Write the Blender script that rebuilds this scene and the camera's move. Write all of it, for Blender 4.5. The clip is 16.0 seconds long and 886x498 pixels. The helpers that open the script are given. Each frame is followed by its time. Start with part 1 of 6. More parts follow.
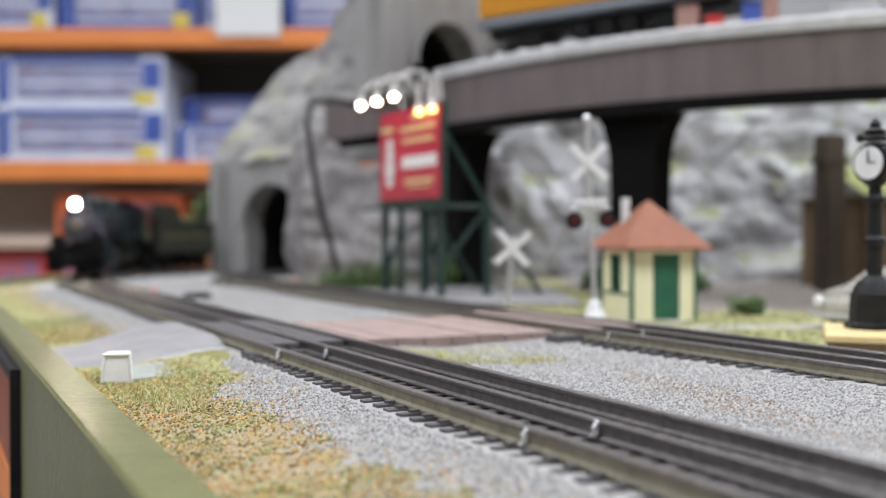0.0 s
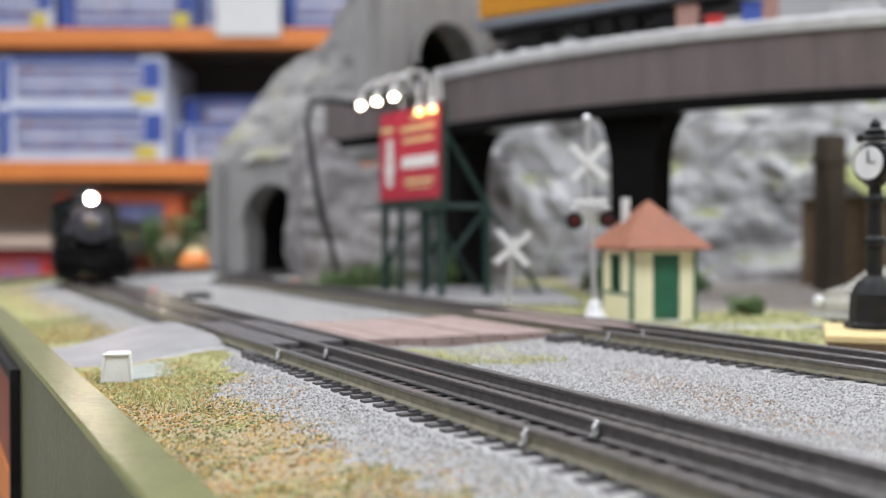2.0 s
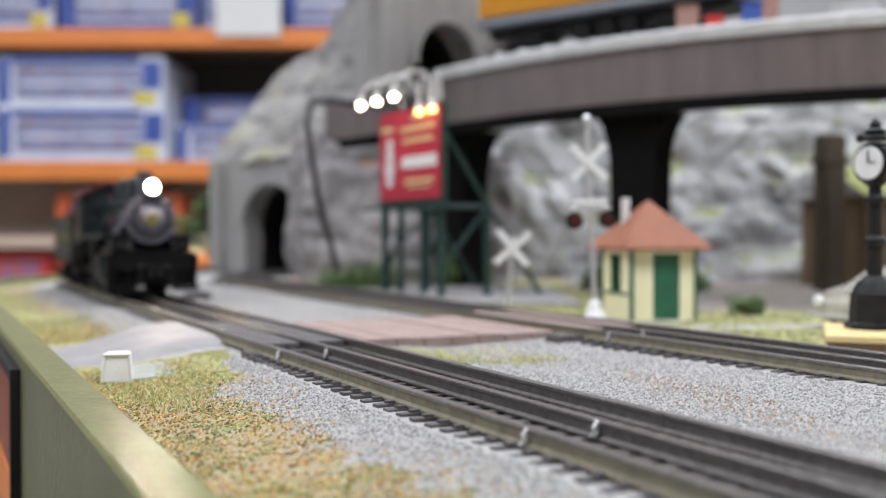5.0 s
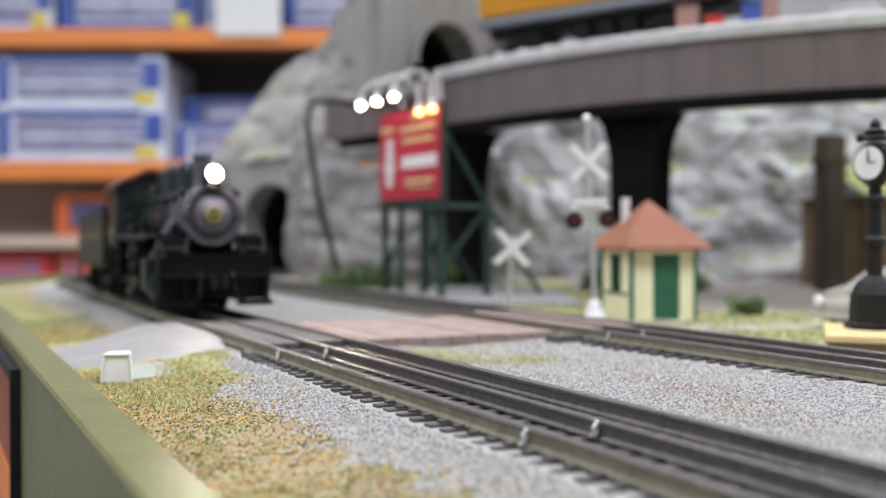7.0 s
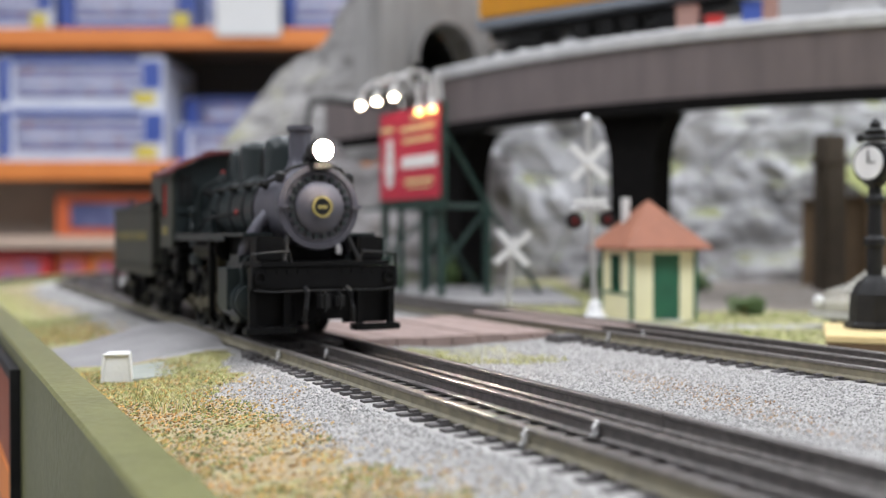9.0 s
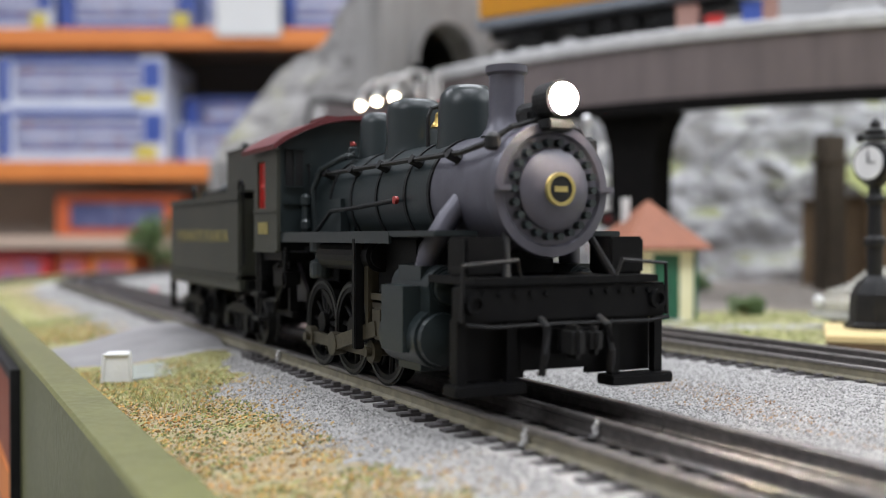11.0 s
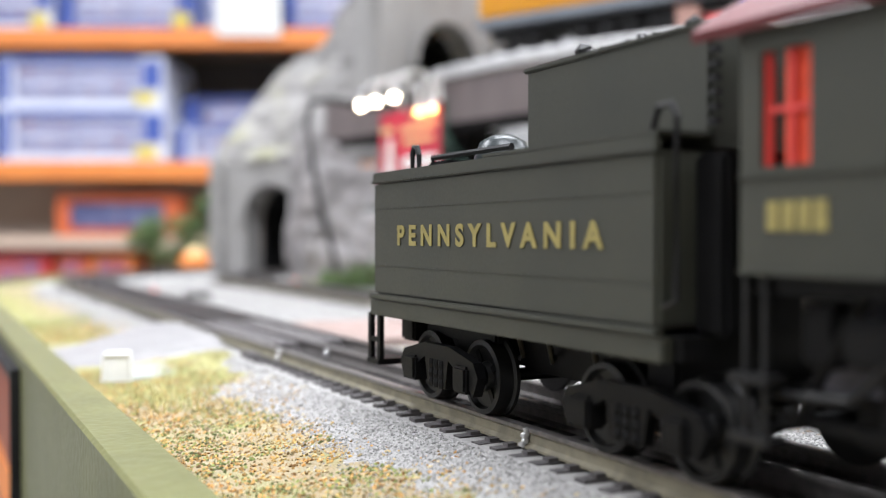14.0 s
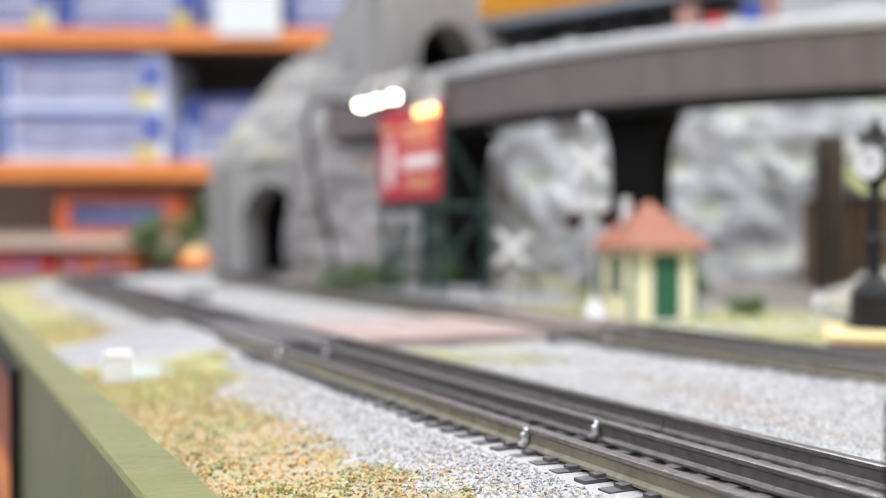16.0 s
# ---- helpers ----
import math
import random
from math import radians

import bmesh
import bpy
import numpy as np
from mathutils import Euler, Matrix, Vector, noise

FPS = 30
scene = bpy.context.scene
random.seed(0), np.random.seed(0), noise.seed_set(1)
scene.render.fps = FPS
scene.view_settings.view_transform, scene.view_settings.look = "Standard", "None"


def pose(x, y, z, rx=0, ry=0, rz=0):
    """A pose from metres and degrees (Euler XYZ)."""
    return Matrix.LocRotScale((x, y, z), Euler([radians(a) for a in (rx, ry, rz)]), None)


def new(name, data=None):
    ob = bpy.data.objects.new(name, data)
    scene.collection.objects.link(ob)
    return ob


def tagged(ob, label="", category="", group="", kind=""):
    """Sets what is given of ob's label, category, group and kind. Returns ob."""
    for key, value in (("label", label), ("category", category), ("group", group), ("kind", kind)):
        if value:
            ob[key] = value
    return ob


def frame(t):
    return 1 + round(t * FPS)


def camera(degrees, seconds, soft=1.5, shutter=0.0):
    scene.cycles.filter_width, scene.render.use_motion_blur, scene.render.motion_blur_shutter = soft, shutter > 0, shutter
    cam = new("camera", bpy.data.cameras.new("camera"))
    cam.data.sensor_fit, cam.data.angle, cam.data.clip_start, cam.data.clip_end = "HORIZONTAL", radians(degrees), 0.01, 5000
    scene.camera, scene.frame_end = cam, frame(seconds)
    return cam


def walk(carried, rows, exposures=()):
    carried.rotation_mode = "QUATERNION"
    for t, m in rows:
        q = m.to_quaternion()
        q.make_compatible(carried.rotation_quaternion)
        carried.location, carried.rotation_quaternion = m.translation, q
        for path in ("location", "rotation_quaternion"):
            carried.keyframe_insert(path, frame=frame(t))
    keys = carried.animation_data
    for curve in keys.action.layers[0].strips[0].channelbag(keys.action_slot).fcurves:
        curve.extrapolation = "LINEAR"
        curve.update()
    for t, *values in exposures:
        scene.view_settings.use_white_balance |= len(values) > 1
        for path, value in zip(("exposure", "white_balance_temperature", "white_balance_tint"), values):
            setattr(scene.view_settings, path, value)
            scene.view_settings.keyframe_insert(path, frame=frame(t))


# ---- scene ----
EYE = (0.0, 0.0, 0.0375)
cam = camera(47.55, 16.0, soft=1.0)
cam.data.dof.use_dof = True
cam.data.dof.aperture_fstop = 10.0
VIEW = pose(*EYE, 90 - 0.716, 0, 0)
walk(cam, [(0.0, VIEW), (16.0, VIEW)], exposures=[(0.0, 0.05), (11.3, 0.06), (12.5, 0.58), (13.5, 0.80), (14.5, 0.80), (16.0, 0.54)])
# where the lens is focused: it is pulled nearer once the locomotive has passed
focus = new("focus_point")
focus.empty_display_size = 0.01
cam.data.dof.focus_object = focus
walk(focus, [(t, pose(0, d, EYE[2])) for t, d in ((0.0, 0.268), (9.2, 0.268), (11.3, 0.258), (12.8, 0.258), (13.6, 0.25), (14.3, 0.187), (16.0, 0.172))])

# ---- light: a shop lit by ceiling panels ----
world = bpy.data.worlds.new("world")
scene.world = world
world.use_nodes = True
world.node_tree.nodes["Background"].inputs[0].default_value = (0.9, 0.95, 1.0, 1)
world.node_tree.nodes["Background"].inputs[1].default_value = 0.25


def panel_lamp(x, y, z, sx, sy, power):
    data = bpy.data.lights.new("panel_light", "AREA")
    data.shape, data.size, data.size_y, data.energy = "RECTANGLE", sx, sy, power
    data.color = (0.925, 0.955, 1.03)
    ob = new("panel_light", data)
    ob.matrix_world = pose(x, y, z)
    return ob


PANELS = [(-1.6, -0.9), (0.2, -0.35), (2.0, -0.35), (-1.6, 1.2), (0.2, 1.2), (2.0, 1.2)]
for px, py in PANELS:
    panel_lamp(px, py, 1.74, 1.2, 0.55, 30)


# ---- materials ----
def material(name, colour, rough=0.6, metal=0.0, colour2=None, scale=400.0, fine=2500.0, mix=0.5, bump=0.2, depth=0.0006,
             colour3=None, scale3=60.0, emit=0.0, spec=0.5, island=0.0, crack=0.0, crack_low=0.38,
             stretch=None, moss=None):
    """Two scales of noise between two or three colours, with fine relief."""
    m = bpy.data.materials.new(name)
    m.use_nodes = True
    n, l = m.node_tree.nodes, m.node_tree.links
    b = n["Principled BSDF"]
    b.inputs["Roughness"].default_value = rough
    b.inputs["Metallic"].default_value = metal
    b.inputs["Specular IOR Level"].default_value = spec
    co = n.new("ShaderNodeTexCoord")
    c2 = colour2 or tuple(min(1, c * 0.72) for c in colour)
    big = n.new("ShaderNodeTexNoise")
    big.inputs["Scale"].default_value, big.inputs["Detail"].default_value = scale, 5
    if stretch:
        scaled = n.new("ShaderNodeVectorMath")
        scaled.operation, scaled.inputs[1].default_value = "MULTIPLY", stretch
        l.new(co.outputs["Object"], scaled.inputs[0])
        l.new(scaled.outputs[0], big.inputs["Vector"])
    else:
        l.new(co.outputs["Object"], big.inputs["Vector"])
    ramp = n.new("ShaderNodeMapRange")
    ramp.inputs[1].default_value, ramp.inputs[2].default_value = 0.5 - mix * 0.4, 0.5 + mix * 0.4
    l.new(big.outputs["Fac"], ramp.inputs[0])
    mx = n.new("ShaderNodeMix")
    mx.data_type = "RGBA"
    mx.inputs[6].default_value, mx.inputs[7].default_value = (*colour, 1), (*c2, 1)
    l.new(ramp.outputs[0], mx.inputs[0])
    out = mx.outputs[2]
    if colour3:
        low = n.new("ShaderNodeTexNoise")
        low.inputs["Scale"].default_value, low.inputs["Detail"].default_value = scale3, 4
        l.new(co.outputs["Object"], low.inputs["Vector"])
        r3 = n.new("ShaderNodeMapRange")
        r3.inputs[1].default_value, r3.inputs[2].default_value = 0.56, 0.68
        l.new(low.outputs["Fac"], r3.inputs[0])
        m3 = n.new("ShaderNodeMix")
        m3.data_type = "RGBA"
        m3.inputs[7].default_value = (*colour3, 1)
        l.new(out, m3.inputs[6])
        l.new(r3.outputs[0], m3.inputs[0])
        out = m3.outputs[2]
    if crack:
        vo = n.new("ShaderNodeTexVoronoi")
        vo.feature, vo.inputs["Scale"].default_value = "DISTANCE_TO_EDGE", crack
        wp = n.new("ShaderNodeVectorMath")
        wp.operation = "MULTIPLY_ADD"
        wp.inputs[1].default_value = (0.05, 0.05, 0.05)
        l.new(big.outputs["Color"], wp.inputs[0])
        st = n.new("ShaderNodeVectorMath")
        st.operation, st.inputs[1].default_value = "MULTIPLY", (0.7, 0.7, 1.9)
        l.new(co.outputs["Object"], st.inputs[0])
        l.new(st.outputs[0], wp.inputs[2])
        l.new(wp.outputs[0], vo.inputs["Vector"])
        rc = n.new("ShaderNodeMapRange")
        rc.inputs[1].default_value, rc.inputs[2].default_value, rc.inputs[3].default_value = 0.0, 0.10, crack_low
        l.new(vo.outputs["Distance"], rc.inputs[0])
        mc = n.new("ShaderNodeMix")
        mc.data_type, mc.blend_type = "RGBA", "MULTIPLY"
        mc.inputs[0].default_value = 1.0
        l.new(out, mc.inputs[6])
        l.new(rc.outputs[0], mc.inputs[7])
        out = mc.outputs[2]
    if moss:
        # moss lies where the face is flat enough to hold it, broken up by noise
        gn, sx = n.new("ShaderNodeNewGeometry"), n.new("ShaderNodeSeparateXYZ")
        l.new(gn.outputs["Normal"], sx.inputs[0])
        mn = n.new("ShaderNodeTexNoise")
        mn.inputs["Scale"].default_value, mn.inputs["Detail"].default_value = 26, 5
        l.new(co.outputs["Object"], mn.inputs["Vector"])
        ad = n.new("ShaderNodeMath")
        ad.operation = "ADD"
        l.new(sx.outputs[2], ad.inputs[0]), l.new(mn.outputs["Fac"], ad.inputs[1])
        rm = n.new("ShaderNodeMapRange")
        rm.inputs[1].default_value, rm.inputs[2].default_value = 1.0, 1.35
        l.new(ad.outputs[0], rm.inputs[0])
        mm = n.new("ShaderNodeMix")
        mm.data_type = "RGBA"
        mm.inputs[7].default_value = (*moss, 1)
        l.new(out, mm.inputs[6]), l.new(rm.outputs[0], mm.inputs[0])
        out = mm.outputs[2]
    if island:
        geo = n.new("ShaderNodeNewGeometry")
        hv = n.new("ShaderNodeHueSaturation")
        ri = n.new("ShaderNodeMapRange")
        ri.inputs[3].default_value, ri.inputs[4].default_value = 1 - island, 1 + island
        l.new(geo.outputs["Random Per Island"], ri.inputs[0])
        l.new(ri.outputs[0], hv.inputs["Value"])
        l.new(out, hv.inputs["Color"])
        out = hv.outputs[0]
    l.new(out, b.inputs["Base Color"])
    if bump:
        fn = n.new("ShaderNodeTexNoise")
        fn.inputs["Scale"].default_value, fn.inputs["Detail"].default_value = fine, 4
        l.new(co.outputs["Object"], fn.inputs["Vector"])
        bp = n.new("ShaderNodeBump")
        bp.inputs["Strength"].default_value, bp.inputs["Distance"].default_value = bump, depth
        l.new(fn.outputs["Fac"], bp.inputs["Height"])
        l.new(bp.outputs["Normal"], b.inputs["Normal"])
        rr = n.new("ShaderNodeMapRange")
        rr.inputs[3].default_value, rr.inputs[4].default_value = max(0.02, rough - 0.08), min(1, rough + 0.1)
        l.new(fn.outputs["Fac"], rr.inputs[0])
        l.new(rr.outputs[0], b.inputs["Roughness"])
    if emit:
        b.inputs["Emission Color"].default_value = (*colour, 1)
        b.inputs["Emission Strength"].default_value = emit
    return m


M = {}


def mat(name, *a, **k):
    M[name] = material(name, *a, **k)


mat("ballast_bed", (0.39, 0.382, 0.368), 0.95, colour2=(0.30, 0.292, 0.282), scale=900, fine=1800, bump=0.7, depth=0.001)
mat("scatter", (0.34, 0.30, 0.19), 0.95, colour2=(0.34, 0.25, 0.14), scale=260, fine=1400, bump=0.8, depth=0.0012,
    colour3=(0.28, 0.29, 0.11), scale3=45)
mat("rail", (0.27, 0.25, 0.24), 0.36, 0.8, colour2=(0.17, 0.16, 0.155), scale=500, fine=1500, bump=0.15, depth=0.0002)
mat("rail_side", (0.27, 0.245, 0.175), 0.65, 0.2, colour2=(0.17, 0.155, 0.115), scale=300, fine=1500, bump=0.25, depth=0.0002)
mat("tie", (0.060, 0.056, 0.058), 0.75, colour2=(0.11, 0.10, 0.10), scale=700, fine=2500, bump=0.4, depth=0.0004)
mat("fascia", (0.17, 0.175, 0.072), 0.33, colour2=(0.135, 0.14, 0.058), scale=60, fine=420, bump=0.25, depth=0.0006)
mat("rock", (0.51, 0.515, 0.53), 0.9, colour2=(0.37, 0.37, 0.38), scale=18, mix=0.6, crack=12.0, crack_low=0.52, fine=160, bump=0.5, depth=0.003,
    colour3=(0.42, 0.415, 0.41), scale3=7, moss=(0.20, 0.215, 0.075))
mat("portal", (0.34, 0.332, 0.325), 0.9, colour2=(0.25, 0.243, 0.238), scale=40, stretch=(1.6, 1.6, 0.35), fine=500, bump=0.4, depth=0.001)
mat("girder", (0.185, 0.15, 0.148), 0.34, colour2=(0.105, 0.088, 0.088), scale=30, stretch=(2.2, 2.2, 0.45), mix=0.8, fine=600, bump=0.2, depth=0.0005)
mat("deck_edge", (0.56, 0.56, 0.565), 0.4, colour2=(0.44, 0.44, 0.445), scale=80, fine=700)
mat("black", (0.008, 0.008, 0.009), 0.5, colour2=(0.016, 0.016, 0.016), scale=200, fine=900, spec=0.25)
mat("matt_black", (0.006, 0.006, 0.006), 0.95, colour2=(0.010, 0.009, 0.009), scale=200, fine=900, spec=0.05)
mat("loco_green", (0.0155, 0.0220, 0.0235), 0.33, colour2=(0.020, 0.027, 0.0285), scale=60, fine=1500, bump=0.1, depth=0.0002, spec=0.4)
mat("tender_green", (0.044, 0.045, 0.034), 0.48, colour2=(0.036, 0.038, 0.030), scale=60, fine=1500, bump=0.1, depth=0.0002, spec=0.4)
mat("graphite", (0.115, 0.112, 0.137), 0.42, 0.3, colour2=(0.085, 0.083, 0.102), scale=150, fine=1500, bump=0.1, depth=0.0002)
mat("valve_red", (0.36, 0.04, 0.035), 0.45)
mat("roof_red", (0.125, 0.019, 0.022), 0.5, colour2=(0.10, 0.016, 0.019), scale=90, fine=1500, bump=0.1, depth=0.0002)
mat("lamp_glow", (1.0, 0.84, 0.68), 0.4, emit=650.0, bump=0)
mat("bulb_glow", (1.0, 0.85, 0.60), 0.4, emit=26.0, bump=0)
mat("bulb_amber", (1.0, 0.50, 0.14), 0.4, emit=9.0, bump=0)
mat("wall_pale", (0.62, 0.62, 0.62), 0.8, colour2=(0.50, 0.50, 0.52), scale=4, fine=90)
mat("shed_wall", (0.86, 0.82, 0.55), 0.6, colour2=(0.80, 0.76, 0.50), scale=90, fine=900)
mat("shed_green", (0.02, 0.13, 0.07), 0.5, colour2=(0.016, 0.10, 0.055), scale=90, fine=900)
mat("shed_roof", (0.29, 0.105, 0.055), 0.7, colour2=(0.23, 0.085, 0.045), scale=120, fine=900, bump=0.4)
mat("white", (0.78, 0.78, 0.77), 0.5, colour2=(0.68, 0.68, 0.67), scale=120, fine=900)
mat("silver", (0.70, 0.70, 0.70), 0.33, 0.7, colour2=(0.56, 0.56, 0.56), scale=120, fine=900)
mat("sign_green", (0.014, 0.045, 0.035), 0.5, colour2=(0.010, 0.034, 0.027), scale=90, fine=900)
mat("sign_red", (0.50, 0.02, 0.05), 0.45, colour2=(0.44, 0.018, 0.045), scale=60, fine=900)
mat("cream", (0.70, 0.55, 0.27), 0.5, colour2=(0.62, 0.48, 0.23), scale=90, fine=900)
mat("orange", (0.80, 0.26, 0.055), 0.5, colour2=(0.72, 0.22, 0.045), scale=8, fine=200)
mat("wood_shelf", (0.45, 0.33, 0.22), 0.7, colour2=(0.38, 0.27, 0.18), scale=6, fine=120)
mat("box_blue", (0.05, 0.10, 0.40), 0.45, colour2=(0.04, 0.08, 0.32), scale=9, fine=100, bump=0.05)
mat("box_white", (0.74, 0.77, 0.86), 0.45, colour2=(0.62, 0.66, 0.80), scale=9, fine=100, bump=0.05)
mat("wall_paint", (0.36, 0.32, 0.285), 0.8, colour2=(0.31, 0.28, 0.25), scale=3, fine=90)
mat("ceiling_paint", (0.8, 0.8, 0.79), 0.9, colour2=(0.74, 0.74, 0.73), scale=3, fine=60)
# off-white for unseen side walls, chosen to bounce light onto upright faces
mat("shop_wall", (0.76, 0.75, 0.73), 0.8, colour2=(0.68, 0.67, 0.655), scale=3, fine=90)
mat("floor_tile", (0.22, 0.215, 0.21), 0.5, colour2=(0.18, 0.175, 0.17), scale=2, fine=60)
mat("road", (0.26, 0.25, 0.25), 0.55, colour2=(0.20, 0.195, 0.195), scale=60, fine=900, bump=0.4)
mat("plaster", (0.25, 0.27, 0.24), 0.8, colour2=(0.32, 0.335, 0.30), scale=90, fine=900, bump=0.3)
mat("planks", (0.31, 0.225, 0.20), 0.7, colour2=(0.23, 0.17, 0.15), scale=120, fine=900, bump=0.4)
mat("car_orange", (0.72, 0.34, 0.02), 0.4, colour2=(0.66, 0.31, 0.02), scale=60, fine=900, bump=0.05)
mat("car_grey", (0.20, 0.22, 0.25), 0.5, colour2=(0.17, 0.19, 0.22), scale=60, fine=900, bump=0.05)
mat("brick_brown", (0.20, 0.13, 0.07), 0.8, colour2=(0.15, 0.10, 0.055), scale=120, fine=900)
mat("brass", (0.72, 0.52, 0.16), 0.3, 0.9, colour2=(0.62, 0.44, 0.13), scale=120, fine=900, bump=0.05)
mat("gold_paint", (0.30, 0.25, 0.08), 0.5, colour2=(0.23, 0.19, 0.06), scale=300, fine=900, bump=0.05)
mat("leaf", (0.10, 0.16, 0.045), 0.7, colour2=(0.055, 0.095, 0.028), scale=200, fine=900, island=0.4)
mat("grass", (0.40, 0.41, 0.15), 0.7, colour2=(0.50, 0.47, 0.24), scale=200, fine=900, island=0.35)


# ---- mesh helpers ----
def part(name, bm, m, parent=None, label="", smooth=False):
    me = bpy.data.meshes.new(name)
    bm.normal_update()
    bm.to_mesh(me)
    bm.free()
    for k in (m if isinstance(m, (list, tuple)) else [m]):
        me.materials.append(M[k])
    if smooth:
        me.shade_smooth()
        me.set_sharp_from_angle(angle=radians(40))
    ob = new(name, me)
    if parent:
        ob.parent = parent
    if label:
        ob["label"] = label
    return ob


def thing(name, m, label, category, group="", kind=""):
    ob = new(name)
    ob.empty_display_size = 0.01
    ob.matrix_world = m
    return tagged(ob, label, category, group, kind)


def box(bm, x0, y0, z0, x1, y1, z1, m=None, bevel=0.0):
    c = bmesh.ops.create_cube(bm, size=1.0)["verts"]
    t = Matrix.Translation(((x0 + x1) / 2, (y0 + y1) / 2, (z0 + z1) / 2)) @ Matrix.Diagonal((x1 - x0, y1 - y0, z1 - z0, 1))
    bmesh.ops.transform(bm, matrix=(m or Matrix()) @ t, verts=c)
    if bevel:
        es = list({e for v in c for e in v.link_edges})
        bmesh.ops.bevel(bm, geom=es, offset=bevel, segments=2, affect="EDGES", clamp_overlap=True)
    return bm


def cyl(bm, r, depth, m=None, r2=None, n=20, bevel=0.0):
    v = bmesh.ops.create_cone(bm, cap_ends=True, segments=n, radius1=r, radius2=r if r2 is None else r2, depth=depth,
                              matrix=m or Matrix())["verts"]
    if bevel:
        es = [e for e in {e for q in v for e in q.link_edges} if len(e.link_faces) == 2 and max(len(f.verts) for f in e.link_faces) > 4]
        bmesh.ops.bevel(bm, geom=es, offset=bevel, segments=2, affect="EDGES")
    return bm


def rod(bm, a, b, r, n=8, r2=None):
    a, b = Vector(a), Vector(b)
    q = (b - a).to_track_quat("Z", "Y").to_matrix().to_4x4()
    return cyl(bm, r, (b - a).length, Matrix.Translation((a + b) / 2) @ q, r2, n)


def tube(bm, pts, r, n=8):
    """A bent tube through points."""
    pts = [Vector(p) for p in pts]
    rings = []
    for i, p in enumerate(pts):
        d = (pts[min(i + 1, len(pts) - 1)] - pts[max(i - 1, 0)]).normalized()
        q = d.to_track_quat("Z", "Y").to_matrix()
        rings.append([bm.verts.new(p + q @ Vector((r * math.cos(6.2832 * k / n), r * math.sin(6.2832 * k / n), 0))) for k in range(n)])
    for a, b in zip(rings, rings[1:]):
        for k in range(n):
            bm.faces.new((a[k], a[(k + 1) % n], b[(k + 1) % n], b[k]))
    bm.faces.new(rings[0][::-1])
    bm.faces.new(rings[-1])
    return bm


def lathe(bm, profile, m=None, n=24, ring=False):
    """Turns (radius, height) points about the z axis."""
    rings = [[bm.verts.new((m or Matrix()) @ Vector((r * math.cos(6.2832 * k / n), r * math.sin(6.2832 * k / n), z))) for k in range(n)]
             for r, z in profile]
    for a, b in zip(rings, rings[1:] + (rings[:1] if ring else [])):
        for k in range(n):
            bm.faces.new((a[k], a[(k + 1) % n], b[(k + 1) % n], b[k]))
    if not ring:
        bm.faces.new(rings[0][::-1])
        bm.faces.new(rings[-1])
    return bm


def prism(bm, outline, x0, x1, m=None):
    """A flat outline of (y, z) points drawn out along x."""
    t = m or Matrix()
    a = [bm.verts.new(t @ Vector((x0, y, z))) for y, z in outline]
    b = [bm.verts.new(t @ Vector((x1, y, z))) for y, z in outline]
    k = len(a)
    for i in range(k):
        bm.faces.new((a[i], a[(i + 1) % k], b[(i + 1) % k], b[i]))
    bm.faces.new(a[::-1])
    bm.faces.new(b)
    bmesh.ops.recalc_face_normals(bm, faces=bm.faces)
    return bm


def BM():
    return bmesh.new()


# ---- the line of the tracks ----
TURN = 0.4778
AWAY = Vector((-math.sin(TURN), math.cos(TURN), 0))
ACROSS = Vector((math.cos(TURN), math.sin(TURN), 0))
MAIN, PASSING = 0.1235, 0.2586
STRAIGHT, RADIUS = 0.895, 0.335
HUB = AWAY * STRAIGHT + ACROSS * (MAIN + RADIUS)


def on_line(s, o, z=0.0):
    """A point s along the lines, away from the eye, at the offset o across them; past STRAIGHT they bend about HUB."""
    if s <= STRAIGHT:
        p = AWAY * s + ACROSS * o
    else:
        h = TURN - (s - STRAIGHT) / RADIUS
        p = HUB - Vector((math.cos(h), math.sin(h), 0)) * (RADIUS + MAIN - o)
    return Vector((p.x, p.y, z))


def sweep(bm, outline, s_list, o, closed=True):
    """Draws an outline of (across, z) points along the line at offset o."""
    rings = [[bm.verts.new(on_line(s, o + a, z)) for a, z in outline] for s in s_list]
    k = len(outline)
    for r, q in zip(rings, rings[1:]):
        for i in range(k if closed else k - 1):
            bm.faces.new((r[i], r[(i + 1) % k], q[(i + 1) % k], q[i]))
    if closed:
        bm.faces.new(rings[0][::-1])
        bm.faces.new(rings[-1])
    bmesh.ops.recalc_face_normals(bm, faces=bm.faces)
    return bm


def steps(a, b, d):
    k = max(1, round((b - a) / d))
    return [a + (b - a) * i / k for i in range(k + 1)]
GROUND = -0.011

# ---- the shop ----
def slab(name, x0, y0, z0, x1, y1, z1, m, label, cat="structure"):
    ob = part(name, box(BM(), x0, y0, z0, x1, y1, z1), m)
    return tagged(ob, label, cat, kind="structure")


slab("floor", -3.6, -2.6, -1.06, 3.6, 3.5, -1.0, "floor_tile", "grey tiled shop floor under the layout", "floor")
slab("ceiling", -3.6, -2.6, 1.8, 3.6, 3.5, 1.9, "ceiling_paint", "white painted shop ceiling with light panels", "ceiling")
slab("wall_north", -3.6, 3.4, -1.0, 3.6, 3.5, 1.8, "wall_pale", "pale grey painted wall behind the shelving", "wall")
# unseen walls: tan south dims fronts, off-white west and east bounce light in
slab("wall_south", -3.6, -2.6, -1.0, 3.6, -2.5, 1.8, "wall_paint", "tan painted shop wall", "wall")
